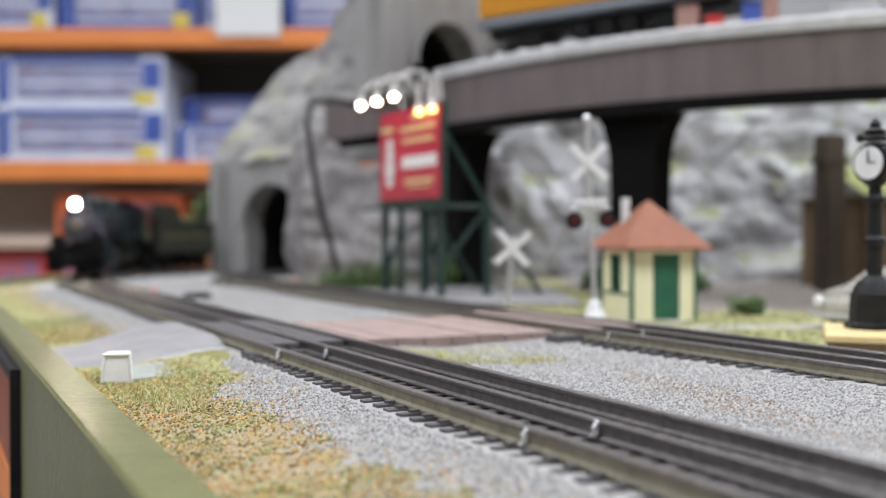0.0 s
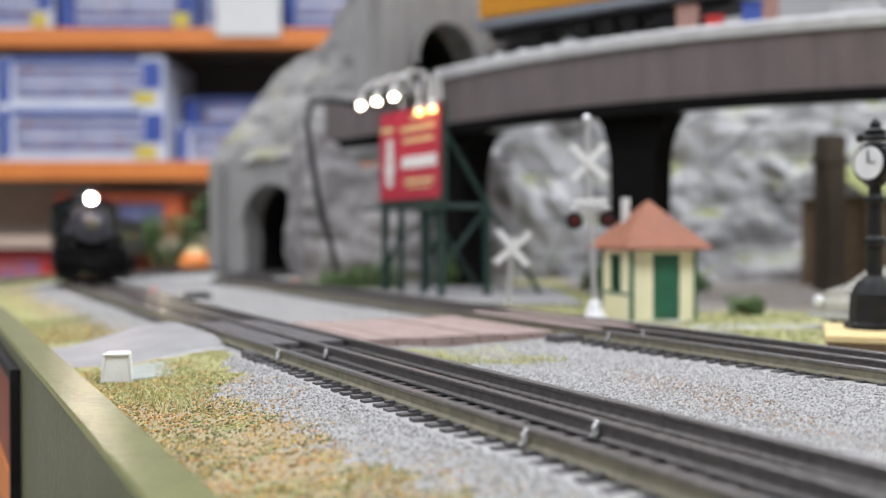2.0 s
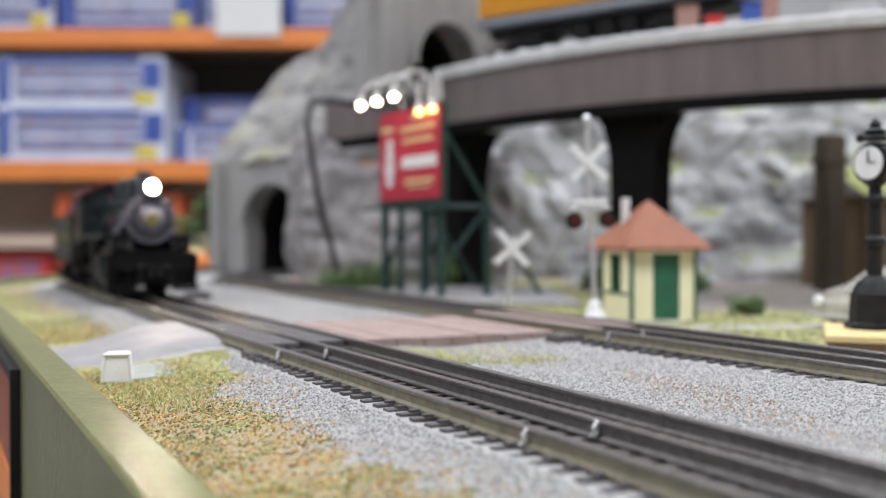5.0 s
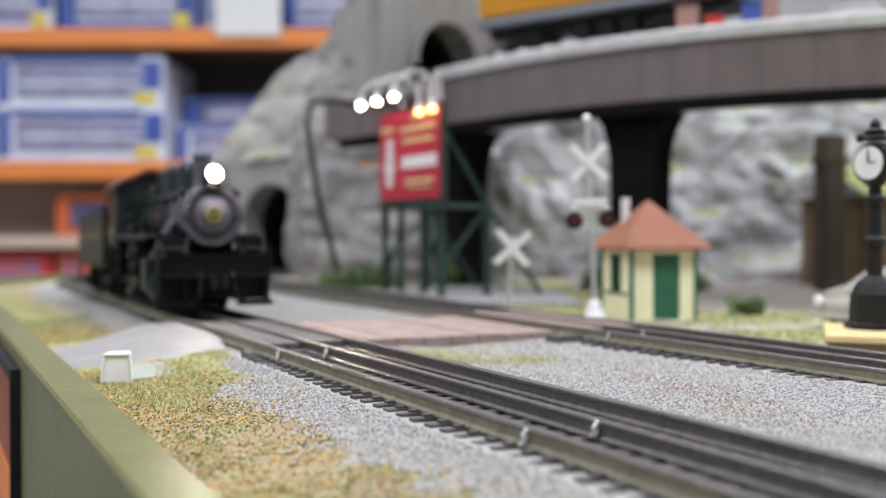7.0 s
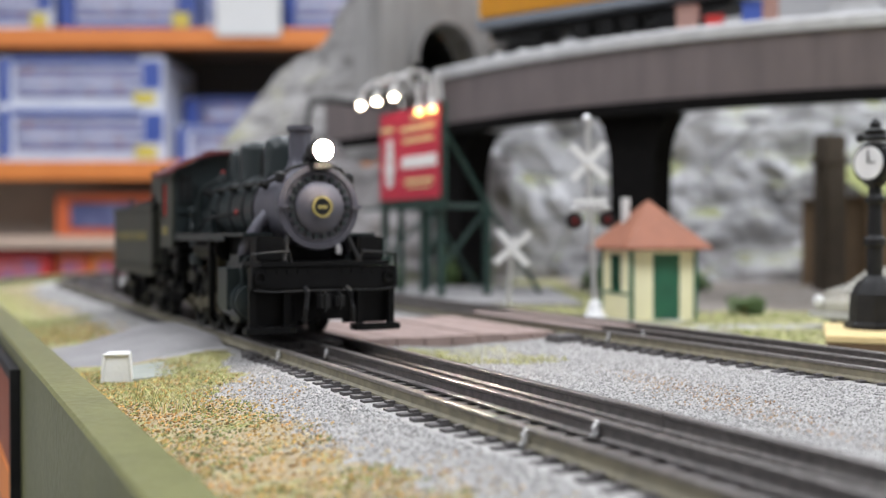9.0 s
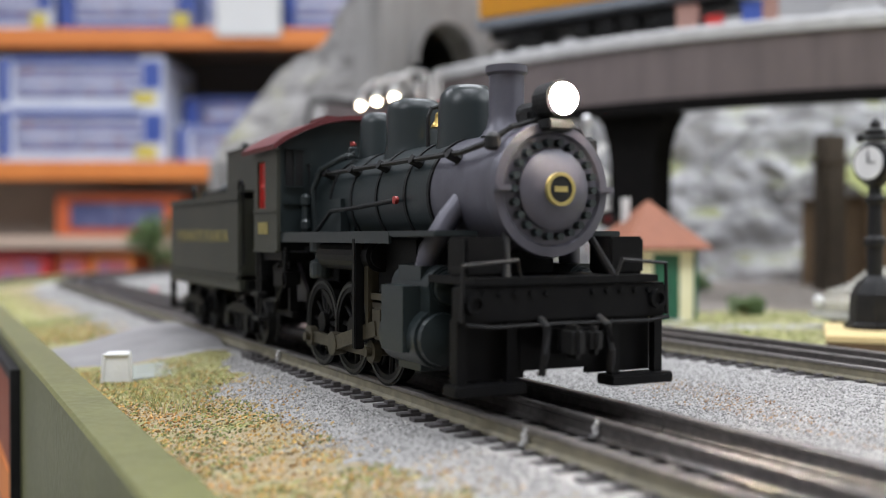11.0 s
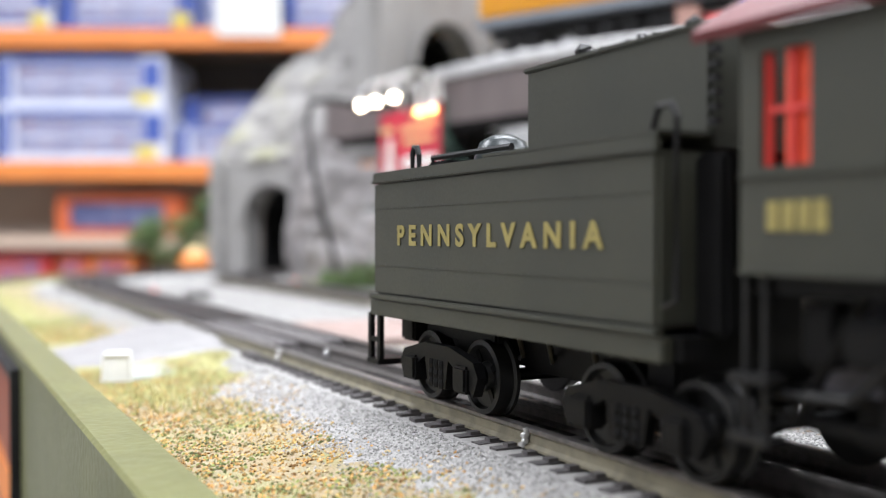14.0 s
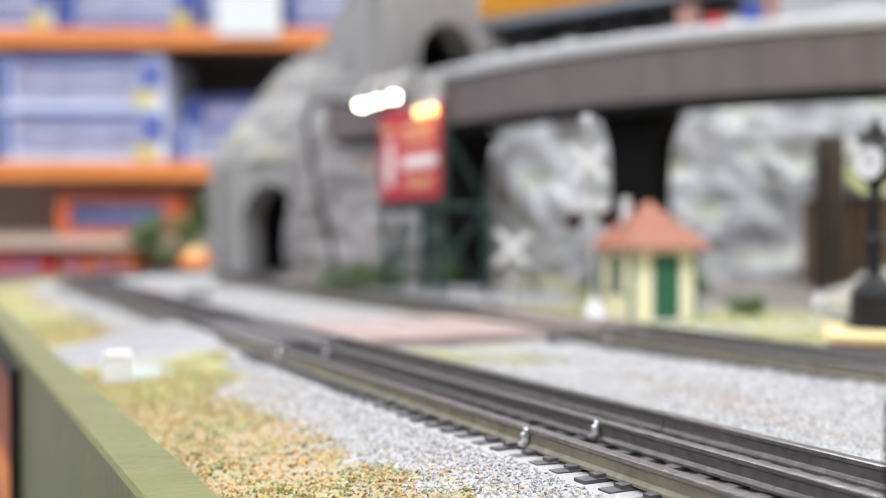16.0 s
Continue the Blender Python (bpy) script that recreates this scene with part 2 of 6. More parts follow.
slab("wall_west", -3.6, -2.5, -1.0, -3.5, 3.4, 1.8, "shop_wall", "unseen shop wall, off-white to bounce light", "wall")
slab("wall_east", 3.5, -2.5, -1.0, 3.6, 3.4, 1.8, "shop_wall", "unseen shop wall, off-white to bounce light", "wall")
for px, py in PANELS:
    lamp = thing("ceiling_light", pose(px, py, 1.75), "flat white fluorescent ceiling panel, switched on", "ceiling light", "ceiling panels")
    part("frame", box(box(box(box(BM(), -0.63, -0.3, 0, 0.63, -0.275, 0.05), -0.63, 0.275, 0, 0.63, 0.3, 0.05), -0.63, -0.275, 0, -0.6, 0.275, 0.05), 0.6, -0.275, 0, 0.63, 0.275, 0.05), "white", lamp)
    part("diffuser", box(BM(), -0.6, -0.275, 0.02, 0.6, 0.275, 0.05), "white", lamp)


# ---- shelving with boxed models ----
def carton(x, y, z, w, d, h, face, stripe, rz=0, label="boxed model train behind a clear window", tint="box_inside"):
    c = thing("model_box", pose(x, y, z, 0, 0, rz), label, "box", "boxes on the shelves")
    part("carton_body", box(BM(), 0, 0.012, 0, w, d, h, bevel=0.004), face, c)
    bm = BM()
    t = min(0.022, h * 0.2)
    box(bm, 0, 0, 0, w, 0.012, t), box(bm, 0, 0, h - t, w, 0.012, h), box(bm, 0, 0, t, w * 0.1, 0.012, h - t), box(bm, w * 0.86, 0, t, w, 0.012, h - t)
    part("window_frame", bm, stripe, c)
    part("model", box(box(BM(), w * 0.11, 0.004, h * 0.21, w * 0.49, 0.011, h * 0.78), w * 0.50, 0.004, h * 0.21, w * 0.85, 0.011, h * 0.78), tint, c)
    if face == "box_orange":
        return c
    part("top_stripe", box(BM(), w * 0.08, -0.0015, h * 0.86, w * 0.86, -0.0004, h * 0.97), "box_blue", c)
    part("rail_line", box(BM(), w * 0.12, 0.0015, h * 0.44, w * 0.84, 0.0038, h * 0.50), "box_white", c)
    part("label", box(BM(), w * 0.82, -0.002, h * 0.06, w * 0.95, -0.0004, h * 0.3), "box_yellow", c)
    part("stripe", box(BM(), w * 0.01, -0.0015, h * 0.1, w * 0.075, -0.0004, h * 0.95), "box_blue", c)
    part("stripe", box(BM(), w * 0.87, -0.0015, h * 0.35, w * 0.985, -0.0004, h * 0.9), "box_blue", c)
    return c


mat("dark_lens", (0.10, 0.012, 0.012), 0.25, bump=0)
mat("dull_pink", (0.42, 0.24, 0.20), 0.6)
mat("box_inside", (0.10, 0.11, 0.27), 0.3, colour2=(0.46, 0.47, 0.62), scale=26, stretch=(0.35, 1.0, 2.6), fine=100, mix=0.6, bump=0.05, colour3=(0.22, 0.08, 0.09), scale3=24)
mat("box_mixed", (0.60, 0.12, 0.07), 0.4, colour2=(0.16, 0.16, 0.36), scale=22, fine=100, mix=0.6, bump=0.05)
mat("box_yellow", (0.75, 0.62, 0.10), 0.5)
mat("box_red", (0.62, 0.05, 0.04), 0.45, colour2=(0.5, 0.04, 0.04), scale=9, fine=100, bump=0.05)
mat("box_dark", (0.05, 0.06, 0.16), 0.4, colour2=(0.16, 0.17, 0.30), scale=20, fine=100, bump=0.05)
mat("shelf_back", (0.12, 0.108, 0.10), 0.8)
mat("beam_pale", (0.70, 0.53, 0.42), 0.5)
mat("panel_tan", (0.52, 0.44, 0.375), 0.8, scale=3, fine=90)
mat("box_orange", (0.72, 0.15, 0.045), 0.45, scale=9, fine=100, bump=0.05)
rack = thing("shop_shelving", pose(0, 0, 0), "shop shelving with orange front beams and dark back panels", "shelving")
for z, tall, c in ((0.635, 0.055, "orange"), (0.252, 0.055, "orange"), (0.036, 0.036, "beam_pale"), (-0.115, 0.05, "beam_pale")):
    part("shelf_board", box(BM(), -2.6, 2.93, z - 0.012, 0.10, 3.38, z), "wood_shelf", rack)
    part("front_beam", box(BM(), -2.6, 2.9, z + 0.003 - tall, 0.10, 2.93, z + 0.003, bevel=0.004), c, rack)
part("back_panel", box(BM(), -2.6, 3.36, 0.252, 0.10, 3.395, 1.2), "shelf_back", rack)
part("lower_panel", box(BM(), -2.6, 3.2, -0.115, 0.10, 3.22, 0.24), "panel_tan", rack)
for x in (-2.6, -1.86, 0.06):
    part("upright", box(BM(), x, 2.94, -1.0, x + 0.04, 3.36, 1.2), "white", rack)
part("price_card", box(BM(), -0.65, 2.885, 0.612, -0.465, 2.895, 0.74), "white", rack, "white price card clipped on the beam")
for z, x0, w, h in ((0.255, -1.30, 0.49, 0.158), (0.413, -1.30, 0.485, 0.152), (0.255, -1.85, 0.52, 0.158), (0.413, -1.85, 0.52, 0.152)):
    carton(x0, 2.94, z, w, 0.36, h, "box_white", "box_white", label="white and blue boxed model train behind a clear window")
carton(-0.80, 3.0, 0.252, 0.5, 0.33, 0.115, "box_blue", "box_white", label="blue boxed model train on an orange-fronted shelf")
carton(-0.80, 3.1, 0.368, 0.62, 0.24, 0.10, "box_dark", "box_dark", label="dark blue boxed model set lying on another box")
carton(-0.27, 3.02, 0.252, 0.32, 0.33, 0.16, "box_blue", "box_dark", label="dark blue boxed model set on the shelf")
for x0, w, f, s in ((-1.5, 0.36, "box_blue", "box_white"), (-1.12, 0.40, "box_white", "box_blue"), (-0.70, 0.22, "box_blue", "box_white"), (-0.46, 0.28, "box_white", "box_blue"), (-0.16, 0.20, "box_blue", "box_white")):
    carton(x0, 2.95, 0.64, w, 0.34, 0.17, f, s, label="blue and white boxed model train on the upper shelf")
for x0, w, f, s in ((-1.75, 0.36, "box_blue", "box_red"), (-1.37, 0.22, "box_orange", "box_red"), (-1.13, 0.09, "box_orange", "box_orange"), (-1.03, 0.12, "box_orange", "orange")):
    carton(x0, 2.95, -0.114, w, 0.22, 0.106, f, s, label="small red and orange boxed model on the low shelf", tint="box_mixed")
carton(-1.145, 2.98, 0.037, 0.37, 0.16, 0.126, "box_orange", "box_orange", label="orange boxed model with a wide clear window", tint="box_dark")


# ---- ground of the layout ----
def line_place(x, y):
    s = AWAY.x * x + AWAY.y * y
    o = ACROSS.x * x + ACROSS.y * y
    if s > STRAIGHT:
        o = MAIN + RADIUS - math.hypot(x - HUB.x, y - HUB.y)
    return s, o


ROAD_NEAR, ROAD_FAR = 0.352, 0.452


def ground_height(x, y, s, o):
    n = noise.noise((x * 9, y * 9, 3)) * 0.0016 + noise.noise((x * 45, y * 45, 7)) * 0.0007
    near_track = min(abs(o - MAIN), abs(o - PASSING))
    dip = min(1, max(0, (near_track - 0.03) / 0.03)) * 0.0035
    z = -0.0051 - dip * (0.35 if MAIN < o < PASSING else 1.2) + n * min(1, near_track / 0.03)
    if (ROAD_NEAR + 0.012 if o > MAIN else 0.376 + 0.29 * (o - 0.05)) < s < ROAD_FAR - 0.006 and o < 0.3:
        z = min(z, -0.0088)
    return z


def grass_edge(s):
    """How far out the grass by the road reaches before the ballast begins."""
    return 0.081 + 0.24 * (s - 0.2945)


def build_ground():
    d = 0.005
    xs, ys = np.arange(-0.86, 1.0, d), np.arange(-0.02, 1.5, d)
    index, verts, faces, slots = {}, [], [], []

    def vert(i, j):
        if (i, j) not in index:
            x, y = float(xs[i]), float(ys[j])
            s, o = line_place(x, y)
            index[(i, j)] = len(verts)
            verts.append((x, y, ground_height(x, y, s, o)))
        return index[(i, j)]
    for i in range(len(xs) - 1):
        for j in range(len(ys) - 1):
            x, y = float(xs[i]) + d / 2, float(ys[j]) + d / 2
            s, o = line_place(x, y)
            if o < 0.036:
                continue
            faces.append((vert(i, j), vert(i + 1, j), vert(i + 1, j + 1), vert(i, j + 1)))
            w = noise.noise((x * 30, y * 30, 1)) * 0.010 + noise.noise((x * 110, y * 110, 4)) * 0.006
            k = 0
            if o + w < 0.080 or o + w * 2 > 0.315 and s < 1.3:
                k = 1
            if (0.046 < o + w < grass_edge(s) and 0.29 < s + w < 0.375) or (0.135 < o + w < 0.2 and 0.30 < s + w * 0.5 < 0.35) or (o + 2 * w > 0.335) or (o + w < 0.06 and s > 0.45):
                k = 2
            if min(abs(o - MAIN), abs(o - PASSING)) < 0.0138:
                k = 3
            if o > 0.335 and x > 0.12 and y + 2 * w > 0.63:
                k = 4
            if o > 0.335 and x > 0.13 and 0.505 < y + w < 0.535:
                k = 0
            slots.append(k)
    me = bpy.data.meshes.new("ground")
    me.from_pydata(verts, [], faces)
    for k in ("ballast_bed", "scatter", "turf", "bed_dark", "dirt"):
        me.materials.append(M[k])
    me.polygons.foreach_set("material_index", slots)
    me.shade_smooth()
    tagged(new("ground", me), "layout ground of grey ballast, ochre scatter and patches of turf", "ground", kind="structure")


mat("dirt", (0.19, 0.16, 0.135), 0.95, colour2=(0.26, 0.235, 0.21), scale=60, fine=1500, bump=0.6, depth=0.001)
mat("turf", (0.32, 0.33, 0.13), 0.95, colour2=(0.38, 0.34, 0.19), scale=200, fine=1500, bump=0.8, depth=0.001, colour3=(0.20, 0.17, 0.11), scale3=30)
mat("bed_dark", (0.10, 0.097, 0.095), 0.9, colour2=(0.16, 0.155, 0.15), scale=900, fine=1800, bump=0.6, depth=0.001)
mat("gravel", (0.40, 0.393, 0.382), 0.9, colour2=(0.29, 0.283, 0.275), scale=500, fine=3000, bump=0.3, island=0.42)
mat("crumb_ochre", (0.43, 0.21, 0.065), 0.95, colour2=(0.38, 0.28, 0.10), scale=160, fine=2500, island=0.7)
mat("crumb_rust", (0.27, 0.15, 0.075), 0.95, colour2=(0.36, 0.27, 0.17), scale=160, fine=2500, island=0.5)
mat("crumb_green", (0.22, 0.24, 0.08), 0.95, colour2=(0.15, 0.18, 0.06), scale=160, fine=2500, island=0.7)
mat("crumb_tan", (0.44, 0.37, 0.22), 0.95, colour2=(0.38, 0.29, 0.15), scale=160, fine=2500, island=0.6)
build_ground()
table = thing("layout_table", Matrix(), "plywood layout table on square wooden legs", "table", kind="structure")
edge = [on_line(s, 0.032) for s in steps(-0.12, 1.5, 0.06)] + [Vector((1.1, 1.55, 0)), Vector((1.1, -0.12, 0))]
bm = BM()
low, high = [bm.verts.new((p.x, p.y, -0.05)) for p in edge], [bm.verts.new((p.x, p.y, -0.03)) for p in edge]
for i in range(len(edge)):
    j = (i + 1) % len(edge)
    bm.faces.new((low[i], low[j], high[j], high[i]))
bm.faces.new(low[::-1]), bm.faces.new(high)
bmesh.ops.recalc_face_normals(bm, faces=bm.faces)
part("table_top", bm, "wood_shelf", table)
for x, y in ((1.0, 0.0), (1.0, 1.45), (0.16, 0.05), (-0.15, 1.35)):
    part("leg", box(BM(), x - 0.035, y - 0.035, -1.0, x + 0.035, y + 0.035, -0.05), "wood_shelf", table)


def scatter(name, m, count, s0, s1, o0, o1, r0, r1, label, seed, keep=None, lift=0.3):
    """Many little eight-sided stones or crumbs, strewn over a stretch of the ground."""
    rng = np.random.default_rng(seed)
    shape = np.array([(1, 0, 0), (0, 1, 0), (-1, 0, 0), (0, -1, 0), (0, 0, 1), (0, 0, -1)], float)
    tri = np.array([(0, 1, 4), (1, 2, 4), (2, 3, 4), (3, 0, 4), (1, 0, 5), (2, 1, 5), (3, 2, 5), (0, 3, 5)])
    vs, fs, k = [], [], 0
    for a, b in zip(rng.uniform(0, 1, count), rng.uniform(o0, o1, count)):
        s = s0 + (s1 - s0) * a ** 1.6
        if keep and not keep(s, b):
            continue
        p = on_line(s, b)
        z = ground_height(p.x, p.y, s, b)
        r = rng.uniform(r0, r1) * (1 + 0.6 * max(0, s - 0.3))
        c, sn = math.cos(s * 9999), math.sin(s * 9999)
        q = shape * (r * rng.uniform(0.6, 1.3, (6, 1))) * np.array((1, rng.uniform(0.6, 1), rng.uniform(0.5, 0.9)))
        q = np.stack([q[:, 0] * c - q[:, 1] * sn + q[:, 2] * 0.3, q[:, 0] * sn + q[:, 1] * c, q[:, 2] - q[:, 0] * 0.3], 1)
        vs.append(q + (p.x, p.y, z + r * lift))
        fs.append(tri + 6 * k)
        k += 1
    me = bpy.data.meshes.new(name)
    me.from_pydata(np.concatenate(vs).tolist(), [], np.concatenate(fs).tolist())
    me.materials.append(M[m])
    return tagged(new(name, me), label, name, kind="stuff")


def wob(s, o):
    p = on_line(s, o)
    return noise.noise((p.x * 30, p.y * 30, 1)) * 0.010 + noise.noise((p.x * 110, p.y * 110, 4)) * 0.006


def stray(s, o):
    """A seeded spread, so that the covers run into one another."""
    q = math.sin(s * 91733.1 + o * 77777.7)
    return q * q * q * 0.010


def off_road(s):
    return not ROAD_NEAR + 0.010 < s < ROAD_FAR + 0.016


scatter("gravel", "gravel", 62000, 0.02, 0.9, 0.058, 0.0985, 0.00018, 0.00048, "loose pale grey ballast stones beside the track", 1,
        lambda s, o: o + wob(s, o) + stray(s, o) > 0.079 and off_road(s) and not (0.30 < s < 0.378 and o + wob(s, o) < grass_edge(s)))
scatter("gravel", "gravel", 95000, 0.05, 1.0, 0.1485, 0.2335, 0.0002, 0.00050, "loose pale grey ballast stones between the tracks", 2,
        lambda s, o: off_road(s))
scatter("ground_cover", "crumb_ochre", 20000, 0.0, 0.55, 0.044, 0.095, 0.00022, 0.0006, "ochre foam crumbs strewn as dry ground cover", 3,
        lambda s, o: o + wob(s, o) + stray(s, o) < 0.080 and off_road(s) and wob(s * 1.7, o) > -0.004)
scatter("ground_cover", "crumb_tan", 9000, 0.0, 0.55, 0.044, 0.097, 0.0002, 0.0006, "tan crumbs strewn as dry ground cover", 4,
        lambda s, o: o + wob(s, o) + stray(s, o) < 0.083 and off_road(s))
scatter("ground_cover", "crumb_green", 16000, 0.0, 0.6, 0.044, 0.086, 0.00022, 0.0006, "green foam crumbs strewn as ground cover", 5,
        lambda s, o: o + wob(s, o) < 0.081 and off_road(s) and (wob(s * 1.3, o + 0.2) > -0.002 or s > 0.29))
scatter("ground_cover", "crumb_rust", 3200, 0.12, 0.28, 0.170, 0.206, 0.0002, 0.00048, "few rusty crumbs among the ballast", 6,
        lambda s, o: math.hypot((s - 0.20) / 0.07, (o - 0.180 - (s - 0.186) * 0.35) / 0.012) + stray(s, o) * 70 < 1)
scatter("ground_cover", "crumb_green", 7000, 0.25, 1.1, 0.315, 0.52, 0.0006, 0.0012, "green foam crumbs strewn as lawn", 8,
        lambda s, o: on_line(s, o).y + stray(s, o) < 0.505 or 0.535 < on_line(s, o).y + stray(s, o) < 0.62 or on_line(s, o).x < 0.12)


def grass_patch(name, count, s0, s1, o0, o1, h0, h1, seed, label, keep=None):
    rng = np.random.default_rng(seed)
    vs, fs = [], []
    for _ in range(count):
        s, o = rng.uniform(s0, s1), rng.uniform(o0, o1)
        if keep and not keep(s, o):
            continue
        p = on_line(s, o)
        z = ground_height(p.x, p.y, s, o)
        h, a = rng.uniform(h0, h1), rng.uniform(0, 6.28)
        w = 0.00018
        lean = Vector((rng.normal(0, 0.45), rng.normal(0, 0.45), 1)) * h
        side = Vector((math.cos(a), math.sin(a), 0)) * w
        b = Vector((p.x, p.y, z - 0.0003))
        k = len(vs)
        mid = b + lean * 0.55 + Vector((0, 0, h * 0.08))
        vs += [b - side, b + side, mid + side * 0.7, mid - side * 0.7, b + lean]
        fs += [(k, k + 1, k + 2, k + 3), (k + 3, k + 2, k + 4)]
    me = bpy.data.meshes.new(name)
    me.from_pydata([tuple(v) for v in vs], [], fs)
    me.materials.append(M["grass"])
    return tagged(new(name, me), label, "grass", kind="stuff")


grass_patch("grass", 9000, 0.285, 0.372, 0.047, 0.100, 0.0004, 0.0012, 11, "yellow-green static grass beside the crossing", lambda s, o: o + wob(s, o) < grass_edge(s) and wob(s * 2.1, o + 0.1) > -0.007)
grass_patch("grass", 80, 0.262, 0.30, 0.052, 0.066, 0.003, 0.0068, 12, "tuft of long pale grass at the table edge")
grass_patch("grass", 1800, 0.295, 0.345, 0.15, 0.205, 0.0008, 0.0026, 13, "green static grass between the tracks", lambda s, o: wob(s, o) > -0.002)
grass_patch("grass", 2200, 0.46, 0.9, 0.045, 0.07, 0.001, 0.003, 14, "low yellow-green grass along the table edge")
grass_patch("grass", 2600, 0.25, 0.6, 0.32, 0.42, 0.001, 0.003, 15, "low green grass behind the passing track")

# ---- table edge ----
fascia = thing("table_fascia", Matrix(), "olive green painted wooden edge board of the layout table", "edge board", kind="structure")
part("edge_board", sweep(BM(), [(-0.006, -0.32), (0.006, -0.32), (0.006, -0.0048), (0.0052, -0.004), (-0.0052, -0.004), (-0.006, -0.0048)], steps(-0.12, 1.5, 0.06), 0.0366), "fascia", fascia)
bm = BM()
for a, b, c, d in ((0.384, 0.388, -0.25, -0.0095), (0.388, 0.60, -0.0135, -0.0095)):
    p, q = on_line(a, 0.0306), on_line(b, 0.0306)
    box(bm, 0, 0, c, (q - p).length, 0.0035, d, Matrix.Translation(p) @ Matrix.Rotation(math.atan2((q - p).y, (q - p).x), 4, "Z"))
mat("notice_red", (0.22, 0.03, 0.02), 0.5, colour2=(0.35, 0.10, 0.03), scale=25, fine=300)
notice = thing("notice_board", Matrix(), "black framed red and orange notice on the edge board", "notice")
part("board_frame", bm, "black", notice)
p, q = on_line(0.388, 0.0306), on_line(0.60, 0.0306)
turn = Matrix.Translation(p) @ Matrix.Rotation(math.atan2((q - p).y, (q - p).x), 4, "Z")
part("board_panel", box(BM(), 0, 0, -0.25, (q - p).length, 0.002, -0.0135, turn), "notice_red", notice)
part("stripe", box(box(BM(), 0.012, 0.002, -0.07, 0.2, 0.0026, -0.05, turn), 0.012, 0.002, -0.12, 0.2, 0.0026, -0.10, turn), "orange", notice)


# ---- tracks ----
def rail_outline():
    return [(-0.0015, -0.0042), (0.0015, -0.0042), (0.0015, -0.0037), (0.0006, -0.0031), (0.0006, -0.0013), (0.0012, -0.0009), (0.0012, -0.0002),
            (0.0009, 0.0), (-0.0009, 0.0), (-0.0012, -0.0002), (-0.0012, -0.0009), (-0.0006, -0.0013), (-0.0006, -0.0031), (-0.0015, -0.0037)]


tie_meshes = []
for w in (0.0030, 0.0028, 0.0032):
    b = box(BM(), -0.0235, -w / 2, -0.0026, 0.0235, w / 2, 0)
    for x in (-0.0196, 0.0196):
        box(b, x - 0.0011, -w * 0.36, 0, x + 0.0011, w * 0.30, 0.0007)
    me = bpy.data.meshes.new("tie")
    b.to_mesh(me)
    b.free()
    me.materials.append(M["tie"])
    tie_meshes.append(me)


def joiner(m):
    """A blob of bright metal clamped on the rail's web, rough like solder."""
    bm = BM()
    for x, y, z, r in ((0.0028, 0.0010, -0.0008, 0.0008), (0.0031, 0.0013, -0.0017, 0.0010), (0.0029, 0.0014, -0.0027, 0.0009), (0.0034, 0.0016, -0.0035, 0.0007), (0.0042, 0.0017, -0.0036, 0.0005), (0.0029, -0.0010, -0.0018, 0.0009)):
        for v in bmesh.ops.create_icosphere(bm, subdivisions=1, radius=r, matrix=m @ Matrix.Translation((x, y, z)))["verts"]:
            v.co += Vector(noise.noise_vector(v.co * 3000)) * r * 0.35
    return bm


def track(o, s0, s1, label):
    t = thing("railway_track", Matrix(), label, "track", "tracks", "structure")
    for d in (-0.017, 0.0, 0.017):
        joints = (s0, 0.168, 0.322, 0.62, s1)
        bm = BM()
        for a, b in zip(joints, joints[1:]):
            sweep(bm, [(x, z) for x, z in rail_outline()], steps(a + 0.0002, b - 0.0002, 0.025), o + d)
        r = part("rail", bm, ["rail", "rail_side"], t, "dark three-rail track rail with tan sides")
        for f in r.data.polygons:
            f.material_index = 1 if f.normal.dot(ACROSS) < -0.4 and f.center.z < -0.0008 and d < 0 else 0
        for s in joints[1:3]:
            if d < 0.01:
                p, q = on_line(s - 0.003, o + d), on_line(s + 0.003, o + d)
                m = Matrix.Translation(p) @ Matrix.Rotation(math.atan2((q - p).y, (q - p).x), 4, "Z")
                part("rail_joiner", joiner(m), "silver", t, "bright metal rail joiner")
    k, rng = 0, random.Random(5)
    s = s0
    while s < s1:
        p, q = on_line(s, o), on_line(s + 0.001, o)
        m = Matrix.Translation((p.x, p.y, -0.0043 + rng.uniform(-0.0003, 0.0001))) @ Matrix.Rotation(math.atan2((q - p).y, (q - p).x) - math.pi / 2 + rng.uniform(-0.025, 0.025), 4, "Z")
        if not ROAD_NEAR - 0.002 < s < ROAD_FAR:
            ob = new("tie", tie_meshes[k % 3])
            ob.matrix_world = m
            ob.parent = t
        k += 1
        s += 0.0073
    return t


# ---- road crossing ----
crossing = thing("road_crossing", Matrix(), "grey road crossing with brown timber panels between the rails", "crossing", kind="structure")


